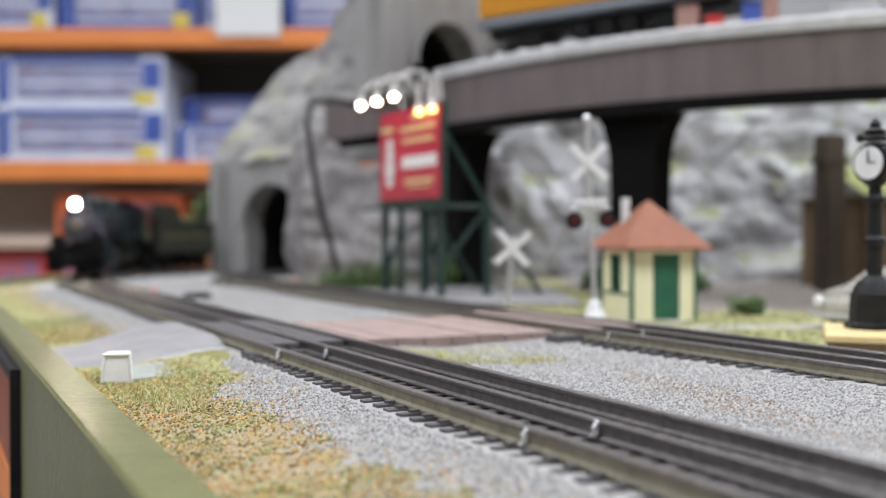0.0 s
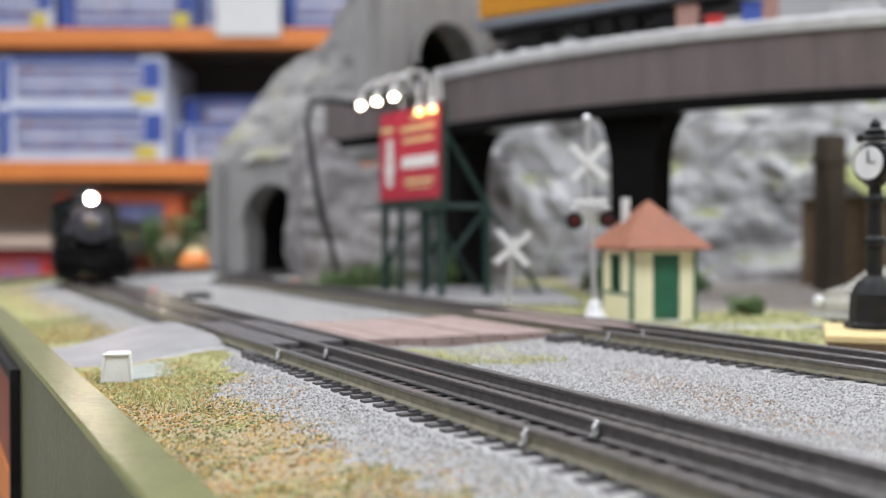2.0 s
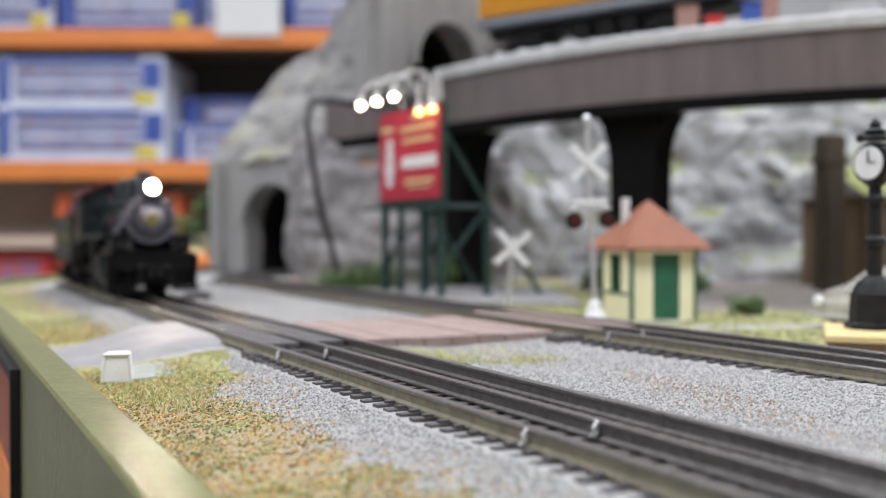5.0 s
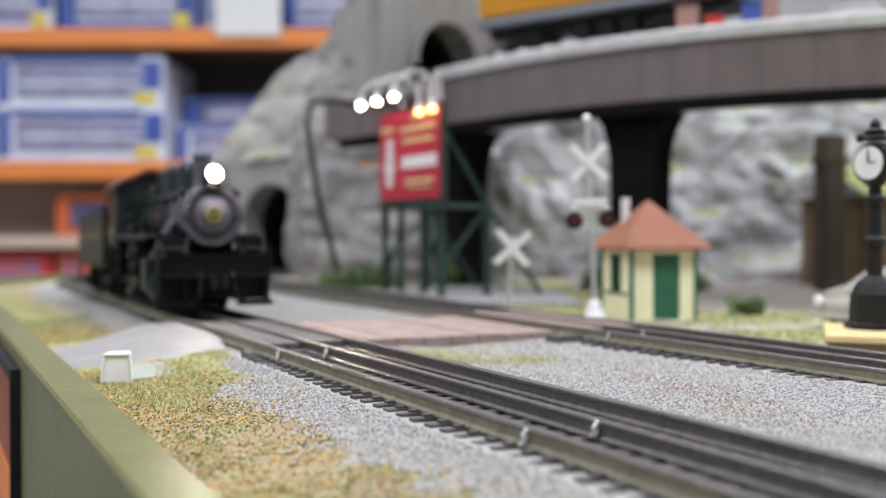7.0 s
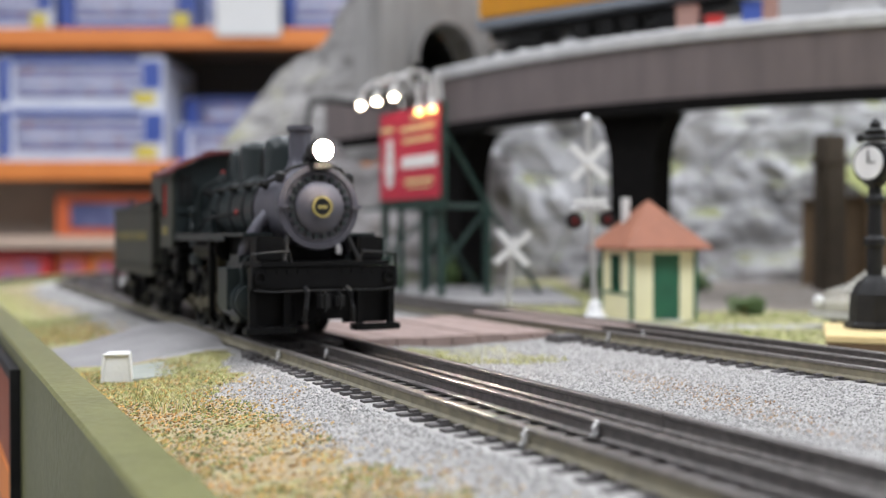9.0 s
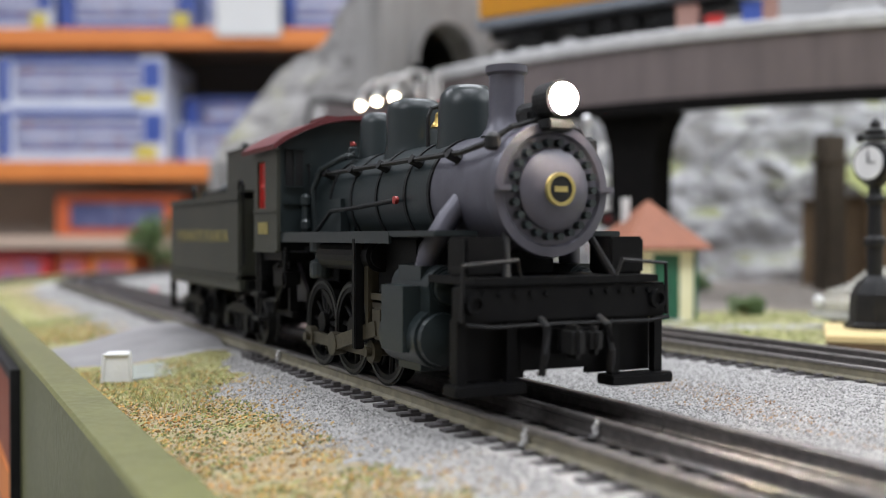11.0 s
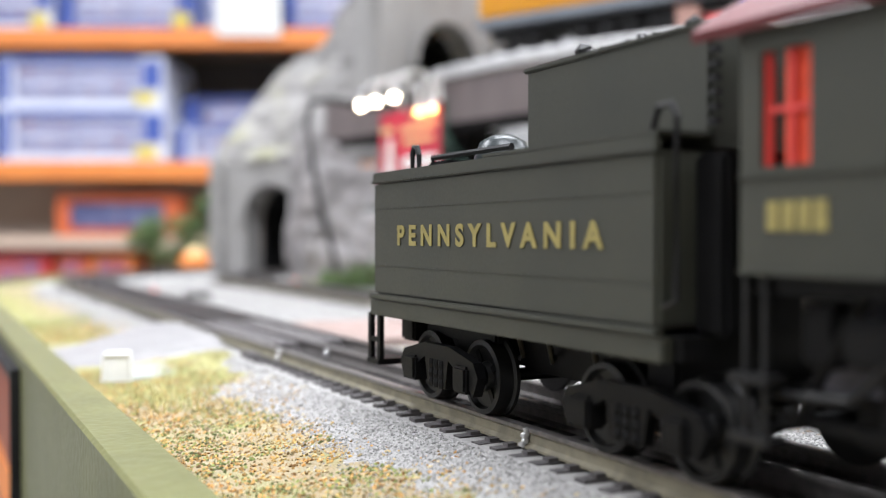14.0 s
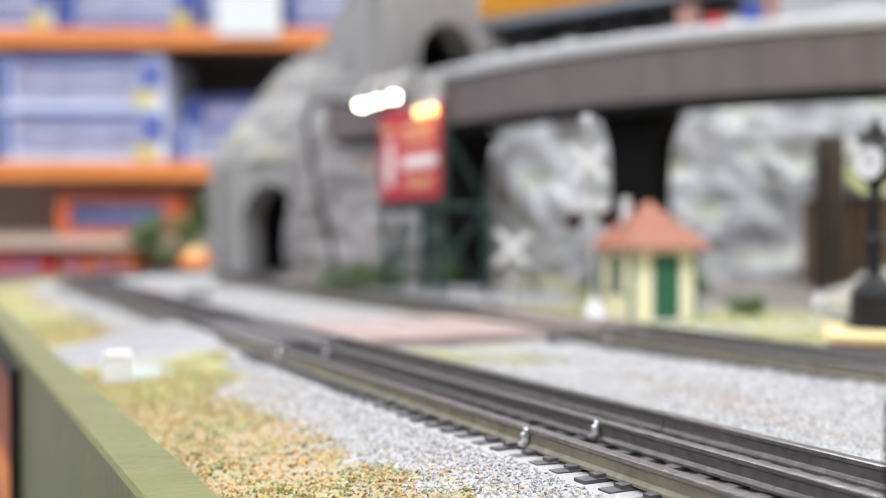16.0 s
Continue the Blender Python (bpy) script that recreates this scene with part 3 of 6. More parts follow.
def panel(bm, s0, s1, o0, o1, z0, z1, thick=0.004):
    n = 6
    top = [[bm.verts.new(on_line(s0 + (s1 - s0) * i / n, o, z)) for o, z in ((o0, z0), (o1, z1))] for i in range(n + 1)]
    low = [[bm.verts.new(on_line(s0 + (s1 - s0) * i / n, o, min(z0, z1) - thick)) for o in (o0, o1)] for i in range(n + 1)]
    for i in range(n):
        a, b, c, d = top[i], top[i + 1], low[i], low[i + 1]
        bm.faces.new((a[0], a[1], b[1], b[0])), bm.faces.new((c[0], d[0], d[1], c[1]))
        bm.faces.new((a[0], b[0], d[0], c[0])), bm.faces.new((a[1], c[1], d[1], b[1]))
    bm.faces.new((top[0][0], low[0][0], low[0][1], top[0][1])), bm.faces.new((top[n][0], top[n][1], low[n][1], low[n][0]))
    bmesh.ops.recalc_face_normals(bm, faces=bm.faces)
    return bm


def road_surface():
    """The road climbs in a soft crown from the table's edge to the track, its borders feathered into the ground."""
    bm, nu, nv, rows = BM(), 26, 30, []
    for j in range(nv + 1):
        o = 0.044 + 0.0605 * j / nv
        near, far = 0.366 + 0.29 * (o - 0.05), 0.456 + 0.55 * (o - 0.05)
        u = min(1, max(0, (o - 0.046) / 0.052))
        top = -0.0090 + 0.0070 * u * u * (3 - 2 * u)
        row = []
        for i in range(nu + 1):
            v = i / nu
            p = on_line(near + (far - near) * v + 0.002 * noise.noise((o * 160, i * 0.2, 5)), o)
            rim = min(1, min(v * 4.5, (1 - v) * 7))
            p.z = top - 0.0052 * (1 - rim) ** 2 + 0.0004 * noise.noise((p.x * 60, p.y * 60, 2))
            row.append(p)
        rows.append(row)
    top = [[bm.verts.new(p) for p in row] for row in rows]
    low = [[bm.verts.new((p.x, p.y, -0.0150)) for p in row] for row in rows]
    for j in range(nv):
        for i in range(nu):
            bm.faces.new((top[j][i], top[j][i + 1], top[j + 1][i + 1], top[j + 1][i]))
            bm.faces.new((low[j][i], low[j + 1][i], low[j + 1][i + 1], low[j][i + 1]))
    for g in ([(j, 0) for j in range(nv + 1)], [(j, nu) for j in range(nv + 1)], [(0, i) for i in range(nu + 1)], [(nv, i) for i in range(nu + 1)]):
        for a, b in zip(g, g[1:]):
            bm.faces.new((top[a[0]][a[1]], top[b[0]][b[1]], low[b[0]][b[1]], low[a[0]][a[1]]))
    bmesh.ops.recalc_face_normals(bm, faces=bm.faces)
    return bm


part("road_ramp", road_surface(), "road", crossing, "", True)
part("road_patch", panel(BM(), 0.334, 0.369, 0.048, 0.079, -0.0094, -0.0076, 0.002), "plaster", crossing, "grey-green smear of plaster beside the road")
for c in (MAIN, PASSING):
    for a, b in ((-0.0155, -0.0015), (0.0015, 0.0155)):
        for j in range(3):
            w = (b - a) / 3
            part("plank", panel(BM(), ROAD_NEAR - 0.004, ROAD_FAR, c + a + w * j + 0.0002, c + a + w * (j + 1) - 0.0002, -0.0011, -0.0011, 0.003), "tie" if c == MAIN else "planks", crossing)
for j in range(8):
    a = 0.1425 + j * 0.0121
    part("plank", panel(BM(), ROAD_NEAR + 0.01 - j * 0.0006, ROAD_FAR, a, a + 0.0118, -0.0030 + 0.0002 * (j % 3), -0.0030 + 0.0002 * (j % 2), 0.009), "planks", crossing)
part("road_ramp", panel(BM(), ROAD_NEAR, ROAD_FAR, 0.278, 0.34, -0.0014, -0.008), "road", crossing)
part("timber_edge", panel(BM(), ROAD_NEAR - 0.012, ROAD_NEAR - 0.003, PASSING - 0.03, PASSING + 0.03, -0.003, -0.003, 0.004), "tie", crossing)
part("timber_edge", panel(BM(), ROAD_NEAR - 0.010, ROAD_NEAR + 0.002, MAIN - 0.022, MAIN + 0.022, -0.0035, -0.0035, 0.004), "tie", crossing)


# ---- rock faces ----
def along(pts, u):
    k = u * (len(pts) - 1)
    i = min(int(k), len(pts) - 2)
    return Vector(pts[i]).lerp(Vector(pts[i + 1]), k - i)


def rock(name, base, top, nu, nv, amp, out, seed, m, label, bulge=0.0, block=0.5, big=1.0):
    vs, fs = [], []
    out = Vector(out).normalized()
    for j in range(nv + 1):
        for i in range(nu + 1):
            u, v = i / nu, j / nv
            p = along(base, u).lerp(along(top, u), v)
            q = p * 14 + Vector((seed, 0, 0))
            f = noise.fractal(q, 0.9, 2.1, 5)
            ledge = abs(noise.noise(Vector((p.x * 9 + p.z * 6, p.y * 9, p.z * 30 * big + seed)))) * 1.3
            cell = noise.voronoi(Vector((p.x * 26 * big + 0.5 * f, p.y * 26 * big, p.z * 17 * big + p.x * 5 + seed)))[0]
            d = f * 0.45 + ledge * 0.6 - 0.3 + (cell[1] - cell[0]) * block + bulge * math.sin(math.pi * v)
            vs.append(p + out * d * amp + Vector((0, 0, noise.noise(q * 2.3) * amp * 0.25)))
    w = nu + 1
    for j in range(nv):
        for i in range(nu):
            fs.append((j * w + i, j * w + i + 1, (j + 1) * w + i + 1, (j + 1) * w + i))
    me = bpy.data.meshes.new(name)
    me.from_pydata([tuple(v) for v in vs], [], fs)
    me.materials.append(M[m])
    me.shade_smooth()
    me.set_sharp_from_angle(angle=radians(35))
    return tagged(new(name, me), label, "rock")


mat("rock_grey", (0.37, 0.358, 0.35), 0.9, colour2=(0.27, 0.26, 0.255), scale=24, stretch=(0.6, 0.6, 1.6), fine=170, bump=0.5, depth=0.003, colour3=(0.30, 0.29, 0.25), scale3=12, crack=12.0, crack_low=0.6, moss=(0.235, 0.23, 0.155))
mat("rock_brown", (0.33, 0.315, 0.315), 0.9, colour2=(0.19, 0.175, 0.175), scale=22, stretch=(1.4, 1.4, 0.6), fine=170, bump=0.5, depth=0.003, colour3=(0.23, 0.205, 0.195), scale3=14, crack=10.0, crack_low=0.6)
rock("rock_slope", [(-0.281, 1.215, 0.11), (-0.225, 1.175, 0.125), (-0.165, 1.14, 0.13), (-0.118, 1.10, 0.12), (-0.045, 1.06, 0.11)],
     [(-0.276, 1.23, 0.142), (-0.238, 1.24, 0.198), (-0.195, 1.22, 0.238), (-0.145, 1.18, 0.262), (-0.060, 1.07, 0.355)], 120, 90, 0.012, (-0.3, -1, 0.4), 3, "rock_grey",
     "grey plaster mountainside with mossy patches above the tunnel")
rock("rock_cliff", [(-0.172, 1.12, -0.012), (-0.145, 1.03, -0.012), (-0.07, 0.965, -0.012), (0.0, 0.935, -0.012), (0.07, 0.99, -0.012)],
     [(-0.170, 1.16, 0.150), (-0.146, 1.085, 0.160), (-0.082, 1.03, 0.112), (-0.015, 0.985, 0.112), (0.07, 1.02, 0.12)], 150, 110, 0.018, (-0.25, -1, 0.1), 8, "rock_brown",
     "rugged grey and brown plaster cliff beside the tunnel", 0.5)
rock("rock_wall", [(0.0, 1.06, -0.012), (0.16, 1.10, -0.012), (0.32, 1.05, -0.012), (0.50, 1.0, -0.012), (0.75, 0.9, -0.012)],
     [(0.0, 1.11, 0.29), (0.16, 1.16, 0.25), (0.32, 1.12, 0.22), (0.50, 1.07, 0.21), (0.75, 1.0, 0.2)], 240, 120, 0.026, (0, -1, 0.15), 21, "rock",
     "pale grey layered plaster cliff with mossy ledges", 0.0, 0.75, 0.55)
slab("mountain_core", -0.05, 1.24, -0.03, 1.0, 1.45, 0.2, "rock", "closed back of the plaster mountain", "rock")


# ---- tunnel mouths ----
def portal(m, w, h, open_w, open_h, depth, label, spring=0.55):
    t = thing("tunnel_portal", m, label, "tunnel portal", "tunnel mouths")
    n = 14
    r = open_w / 2
    arch = [(-r, 0)] + [(-r * math.cos(math.pi * i / n), open_h * spring + (open_h * (1 - spring)) * math.sin(math.pi * i / n)) for i in range(n + 1)] + [(r, 0)]
    bm = BM()
    outer = [(-w / 2, 0)] + [(-w / 2 + w * i / n, h) for i in range(n + 1)] + [(w / 2, 0)]
    for x0, x1 in ((0, depth),):
        fa, fo = [bm.verts.new((a, x0, b)) for a, b in arch], [bm.verts.new((a, x0, b)) for a, b in outer]
        ba, bo = [bm.verts.new((a, x1, b)) for a, b in arch], [bm.verts.new((a, x1, b)) for a, b in outer]
        for i in range(len(arch) - 1):
            bm.faces.new((fa[i], fa[i + 1], fo[i + 1], fo[i])), bm.faces.new((ba[i], bo[i], bo[i + 1], ba[i + 1]))
            bm.faces.new((fa[i], ba[i], ba[i + 1], fa[i + 1])), bm.faces.new((fo[i], fo[i + 1], bo[i + 1], bo[i]))
    bmesh.ops.recalc_face_normals(bm, faces=bm.faces)
    part("portal_wall", bm, "portal", t)
    bm = BM()
    ring = [(a * 1.0, b) for a, b in arch[1:-1]]
    for i in range(len(ring) - 1):
        (a0, b0), (a1, b1) = ring[i], ring[i + 1]
        k = 1.17
        c = open_h * spring
        vs = [bm.verts.new((x, y, z)) for y in (-0.006, 0.001) for x, z in ((a0, b0), (a1, b1), (a1 * k, c + (b1 - c) * k), (a0 * k, c + (b0 - c) * k))]
        for f in ((0, 1, 2, 3), (7, 6, 5, 4), (0, 4, 5, 1), (1, 5, 6, 2), (2, 6, 7, 3), (3, 7, 4, 0)):
            bm.faces.new([vs[q] for q in f])
        bmesh.ops.recalc_face_normals(bm, faces=bm.faces)
        part("arch_stone", bm, "portal", t)
        bm = BM()
    bm.free()
    for sx in (-1, 1):
        part("pilaster", box(BM(), sx * w * 0.44 - w * 0.05, -0.008, 0, sx * w * 0.44 + w * 0.05, 0.002, h * 0.98, bevel=0.002), "portal", t)
    # black lining, shut at the back to stand in for the darkness inside
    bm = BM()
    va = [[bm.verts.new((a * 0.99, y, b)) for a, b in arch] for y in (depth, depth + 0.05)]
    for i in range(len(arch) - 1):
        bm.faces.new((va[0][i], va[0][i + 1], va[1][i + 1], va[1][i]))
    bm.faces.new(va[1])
    part("dark_lining", bm, "black", t, "black lining, closed at the back to stand in for the tunnel's darkness")
    return t


portal(pose(-0.196, 1.162, -0.006, 0, 0, -30), 0.19, 0.135, 0.084, 0.105, 0.03, "grey cast stone tunnel mouth with a round arch")
portal(pose(0.002, 0.955, 0.168, 0, 0, 36), 0.165, 0.15, 0.070, 0.071, 0.03, "grey cast stone tunnel mouth above the viaduct", 0.4)


# ---- viaduct ----
ARC, ARC_R, ARC_FROM = Vector((0.475, 1.201, 0)), 0.555, radians(217)


def deck_at(u, r, z):
    """A point u along the viaduct's front face, r out from it; it runs straight up to u = 0 and then bends about ARC."""
    a = ARC_FROM + max(0, u) / ARC_R
    p = ARC + Vector((math.cos(a), math.sin(a), 0)) * (ARC_R + r) + Vector((-math.sin(a), math.cos(a), 0)) * min(0, u)
    return Vector((p.x, p.y, z))


def deck_sweep(bm, outline, u0=-0.055, u1=0.455):
    us = [u0, 0.0] if u0 < 0 else [u0]
    us += steps(us[-1], u1, 0.012)[1:]
    rings = [[bm.verts.new(deck_at(u, r, z)) for r, z in outline] for u in us]
    k = len(outline)
    for p, q in zip(rings, rings[1:]):
        for i in range(k):
            bm.faces.new((p[i], p[(i + 1) % k], q[(i + 1) % k], q[i]))
    bm.faces.new(rings[0][::-1]), bm.faces.new(rings[-1])
    bmesh.ops.recalc_face_normals(bm, faces=bm.faces)
    return bm


viaduct = thing("viaduct", Matrix(), "curved viaduct with a weathered brown girder and black piers", "viaduct")
part("front_girder", deck_sweep(BM(), [(-0.006, 0.1385), (0.0, 0.1385), (0.0, 0.1788), (-0.006, 0.1788)], -0.262), "girder", viaduct)
part("girder_flange", deck_sweep(BM(), [(-0.010, 0.1295), (0.0015, 0.1295), (0.0015, 0.1383), (-0.010, 0.1383)], -0.262), "matt_black", viaduct, "black lower flange of the girder")
part("parapet", deck_sweep(BM(), [(-0.009, 0.1792), (0.003, 0.1792), (0.0034, 0.1865), (0.0018, 0.1888), (-0.007, 0.1888), (-0.009, 0.1865)], -0.06), "deck_edge", viaduct, "pale grey rounded deck edge")
part("deck", deck_sweep(BM(), [(-0.115, 0.168), (-0.0065, 0.168), (-0.0065, 0.1785), (-0.115, 0.1785)]), "ballast_bed", viaduct, "ballasted deck")
# added black slab and blackened rear girder stand in for shade under the deck
part("shade_soffit", deck_sweep(BM(), [(-0.115, 0.1600), (-0.0065, 0.1600), (-0.0065, 0.1676), (-0.115, 0.1676)]), "matt_black", viaduct, "black slab added for the shade under the deck")
part("rear_girder", deck_sweep(BM(), [(-0.122, 0.150), (-0.116, 0.150), (-0.116, 0.182), (-0.122, 0.182)]), "matt_black", viaduct, "inner girder, blackened for the shade under the deck")
for r in (-0.052, -0.035, -0.018):
    part("rail", deck_sweep(BM(), [(r - 0.001, 0.1787), (r + 0.001, 0.1787), (r + 0.001, 0.1868), (r - 0.001, 0.1868)]), "rail", viaduct)


def pier(u, w, side=0.016):
    """A black pier that widens under the girder in rounded haunches."""
    p = deck_at(u, -0.03, 0)
    out = [(-w / 2 * 0.92, -0.012), (w / 2 * 0.92, -0.012), (w / 2, 0.085)]
    out += [(w / 2 + side * (1 - math.cos(math.pi / 2 * i / 6)), 0.085 + 0.046 * math.sin(math.pi / 2 * i / 6)) for i in range(1, 7)]
    out += [(-y, z) for y, z in out[:1:-1]]
    part("pier", prism(BM(), out, -0.012, 0.018, Matrix.Translation(p) @ Matrix.Rotation(ARC_FROM + max(0, u) / ARC_R, 4, "Z")), "matt_black", viaduct, "black painted pier with rounded haunches")


for u, w in ((-0.062, 0.044), (0.150, 0.037), (0.430, 0.040)):
    pier(u, w, 0.026 if u < 0 else 0.016)


# ---- passenger car on the viaduct ----
coach = thing("passenger_car", Matrix.Translation((0.0305, 0.896, 0.187)) @ Matrix.Rotation(math.atan2(-0.078, 0.102), 4, "Z"), "orange-yellow model passenger car with a grey sill on the viaduct", "train car")
part("car_body", box(BM(), 0, 0, 0.0425, 0.235, 0.063, 0.115, bevel=0.003), "car_orange", coach)
for i in range(12):
    part("side_batten", box(BM(), 0.004, -0.0006, 0.0440 + i * 0.0026, 0.231, 0.0004, 0.0452 + i * 0.0026), "car_orange", coach)
part("sill", box(BM(), -0.001, -0.0015, 0.0341, 0.236, 0.0645, 0.0420, bevel=0.001), "car_grey", coach, "blue-grey sill")
part("roof", prism(BM(), [(0.0315 + 0.0325 * math.cos(math.pi * i / 10), 0.115 + 0.016 * math.sin(math.pi * i / 10)) for i in range(11)], 0, 0.235), "car_grey", coach, "grey arched roof")
part("underframe", box(BM(), 0.006, 0.012, 0.026, 0.229, 0.050, 0.0341), "black", coach)
for i in range(5):
    part("window", box(BM(), 0.025 + i * 0.04, -0.001, 0.078, 0.047 + i * 0.04, 0.001, 0.099), "black", coach, "dark window pane")
for x in (0.045, 0.178):
    tr = part("truck", box(box(box(BM(), x - 0.036, 0.006, 0.009, x + 0.036, 0.012, 0.016, bevel=0.002), x - 0.020, 0.005, 0.016, x + 0.020, 0.011, 0.022, bevel=0.002), x - 0.012, 0.01, 0.012, x + 0.012, 0.05, 0.027), "black", coach)
    for dx in (-0.025, 0.0, 0.025):
        for y in (0.015, 0.048):
            part("wheel", cyl(BM(), 0.0090, 0.004, pose(x + dx, y, 0.0090, 90, 0, 0), bevel=0.0006), "black", tr)
        # axle boxes are coloured white to stand in for bright glints
        part("axle_box", box(BM(), x + dx - 0.0038, 0.0025, 0.0055, x + dx + 0.0038, 0.0075, 0.0125, bevel=0.001), "white", tr, "axle box whitened to stand in for a glint")
for x, h in ((0.092, 0.010), (0.115, 0.014), (0.136, 0.009)):
    part("gear_box", box(BM(), x, 0.008, 0.026 - h, x + 0.016, 0.03, 0.030, bevel=0.001), "black", coach, "underfloor equipment box")
for x, y, c, w, h in ((0.181, 0.746, "dull_pink", 0.0075, 0.027), (0.199, 0.738, "box_red", 0.006, 0.018), (0.222, 0.7205, "box_blue", 0.0075, 0.024), (0.232, 0.714, "dull_pink", 0.005, 0.028), (0.285, 0.698, "deck_edge", 0.016, 0.020)):
    cr = thing("crate", pose(x, y, 0.1787, 0, 0, -28), "small painted model crate on the viaduct deck", "crate", "crates on the viaduct")
    part("crate_body", box(BM(), -w, -0.005, 0, w, 0.005, h, bevel=0.0008), c, cr)
    part("crate_lid", box(BM(), -w - 0.0006, -0.0056, h, w + 0.0006, 0.0056, h + 0.002, bevel=0.0005), c, cr)


# ---- crossing keeper's shed ----
def shed():
    t = thing("crossing_shed", pose(0.1165, 0.572, -0.0105, 0, 0, 15), "cream model crossing shed with green door and red-brown pyramid roof", "shed")
    h, g = 0.0415, 0.0195
    for a, name in ((0, "front_wall"), (-90, "side_wall"), (90, "side_wall"), (180, "rear_wall")):
        r = pose(0, 0, 0, 0, 0, a)
        bm = BM()
        if a == 0:
            box(bm, -g, -g, 0, -0.0065, -g + 0.002, h, r), box(bm, 0.0098, -g, 0, g, -g + 0.002, h, r), box(bm, -0.0065, -g, 0.0385, 0.0098, -g + 0.002, h, r)
        else:
            box(bm, -g + 0.002, -g, 0, g - 0.002, -g + 0.002, 0.017, r), box(bm, -g + 0.002, -g, 0.038, g - 0.002, -g + 0.002, h, r)
            box(bm, -g + 0.002, -g, 0.017, -0.0055, -g + 0.002, 0.038, r), box(bm, 0.0055, -g, 0.017, g - 0.002, -g + 0.002, 0.038, r)
        part(name, bm, "shed_wall", t)
        if a == 0:
            d = part("door", box(BM(), -0.0065, -g + 0.0004, 0.002, 0.0098, -g + 0.0016, 0.0385, r), "shed_green", t, "dark green door")
            part("door_board", box(box(BM(), -0.0045, -g, 0.005, 0.0078, -g + 0.0006, 0.018, r), -0.0045, -g, 0.021, 0.0078, -g + 0.0006, 0.036, r), "shed_green", d)
            part("step", box(BM(), -0.0085, -g - 0.004, 0, 0.012, -g, 0.002, r), "white", t)
        else:
            w = part("window", box(BM(), -0.0055, -g + 0.001, 0.017, 0.0055, -g + 0.0014, 0.038, r), "black", t, "dark window")
            bm = BM()
            box(bm, -0.0062, -g - 0.0006, 0.0165, -0.0048, -g + 0.0008, 0.0385, r), box(bm, 0.0048, -g - 0.0006, 0.0165, 0.0062, -g + 0.0008, 0.0385, r), box(bm, -0.0006, -g - 0.0004, 0.017, 0.0006, -g + 0.0008, 0.038, r), box(bm, -0.0048, -g - 0.0004, 0.027, -0.0006, -g + 0.0008, 0.028, r)
            part("window_frame", bm, "shed_green", w)
            part("rail_board", box(BM(), -g, -g - 0.0006, 0.0155, g, -g, 0.0168, r), "shed_green", t)
        part("corner_post", box(BM(), -g - 0.0007, -g - 0.0007, 0, -g + 0.0012, -g + 0.0012, h, r), "shed_green", t, "green corner board")
    bm = BM()
    e, ap = 0.0262, 0.0262
    prof = [(e * 1.414, h - 0.001), (e * 1.414, h + 0.0005), (0.0018, h + ap), (0.0006, h + ap + 0.001)]
    lathe(bm, prof, Matrix.Rotation(radians(45), 4, "Z"), 4)
    part("roof", bm, "shed_roof", t, "red-brown shingled pyramid roof")
    part("chimney", box(BM(), -0.013, 0.004, h, -0.009, 0.008, h + 0.0285, bevel=0.0004), "white", t, "white chimney")
    part("footing", box(BM(), -g - 0.002, -g - 0.002, -0.003, g + 0.002, g + 0.002, 0.0006), "white", t)


shed()


# ---- crossing signals ----
def crossbuck(t, z, size, lean=0.0):
    for a in (45, -45):
        part("crossbuck_arm", box(BM(), -size / 2, -0.0016 - (0.0007 if a > 0 else 0), -0.0021, size / 2, -0.0008 - (0.0007 if a > 0 else 0), 0.0021, Matrix.Translation((lean, 0, z)) @ Matrix.Rotation(radians(a), 4, "Y"), bevel=0.0002), "white", t, "white crossbuck board")


sig = thing("crossing_signal", pose(0.0835, 0.55, -0.0105, 0, -2.6, 0), "silver crossing signal post with crossbuck and twin lamps", "signal")
part("base", lathe(BM(), [(0.0062, 0), (0.0062, 0.004), (0.0045, 0.007), (0.003, 0.012), (0.0015, 0.0135)]), "white", sig)
part("post", cyl(BM(), 0.0014, 0.099, pose(0, 0, 0.061)), "silver", sig)
part("finial", lathe(BM(), [(0.0008, 0.1085), (0.0022, 0.110), (0.0024, 0.1125), (0.0012, 0.1145)]), "silver", sig)
crossbuck(sig, 0.0885, 0.0265)
part("lamp_arm", rod(BM(), (-0.0105, 0, 0.0632), (0.0105, 0, 0.0632), 0.0011), "white", sig)
part("sign_plate", box(BM(), -0.009, -0.0024, 0.0655, 0.009, -0.0014, 0.0688), "white", sig)
for x in (-0.009, 0.009):
    lp = part("lamp_hood", cyl(BM(), 0.0048, 0.0018, pose(x, 0, 0.0570, 90, 0, 0), bevel=0.0004), "black", sig, "black lamp target")
    part("lens", cyl(BM(), 0.0022, 0.002, pose(x, -0.0009, 0.0570, 90, 0, 0)), "dark_lens", lp, "dark red lens, unlit")
sig2 = thing("crossbuck_sign", pose(0.0398, 0.625, -0.0095, 0, 5, 0), "white crossbuck sign on a thin grey post", "sign")
part("post", cyl(BM(), 0.0013, 0.048, pose(0, 0, 0.024)), "silver", sig2)
crossbuck(sig2, 0.040, 0.029)

# ---- billboard ----
bb = thing("billboard", pose(-0.0243, 0.785, -0.010, 0, 0, -60), "red lit billboard on a dark green timber trestle", "billboard")
part("board", box(BM(), -0.052, -0.002, 0.072, 0.052, 0.002, 0.148, bevel=0.0006), "sign_green", bb, "dark green board")
part("poster", box(BM(), -0.049, -0.0031, 0.0765, 0.049, -0.0021, 0.1465), "sign_red", bb, "crimson poster")
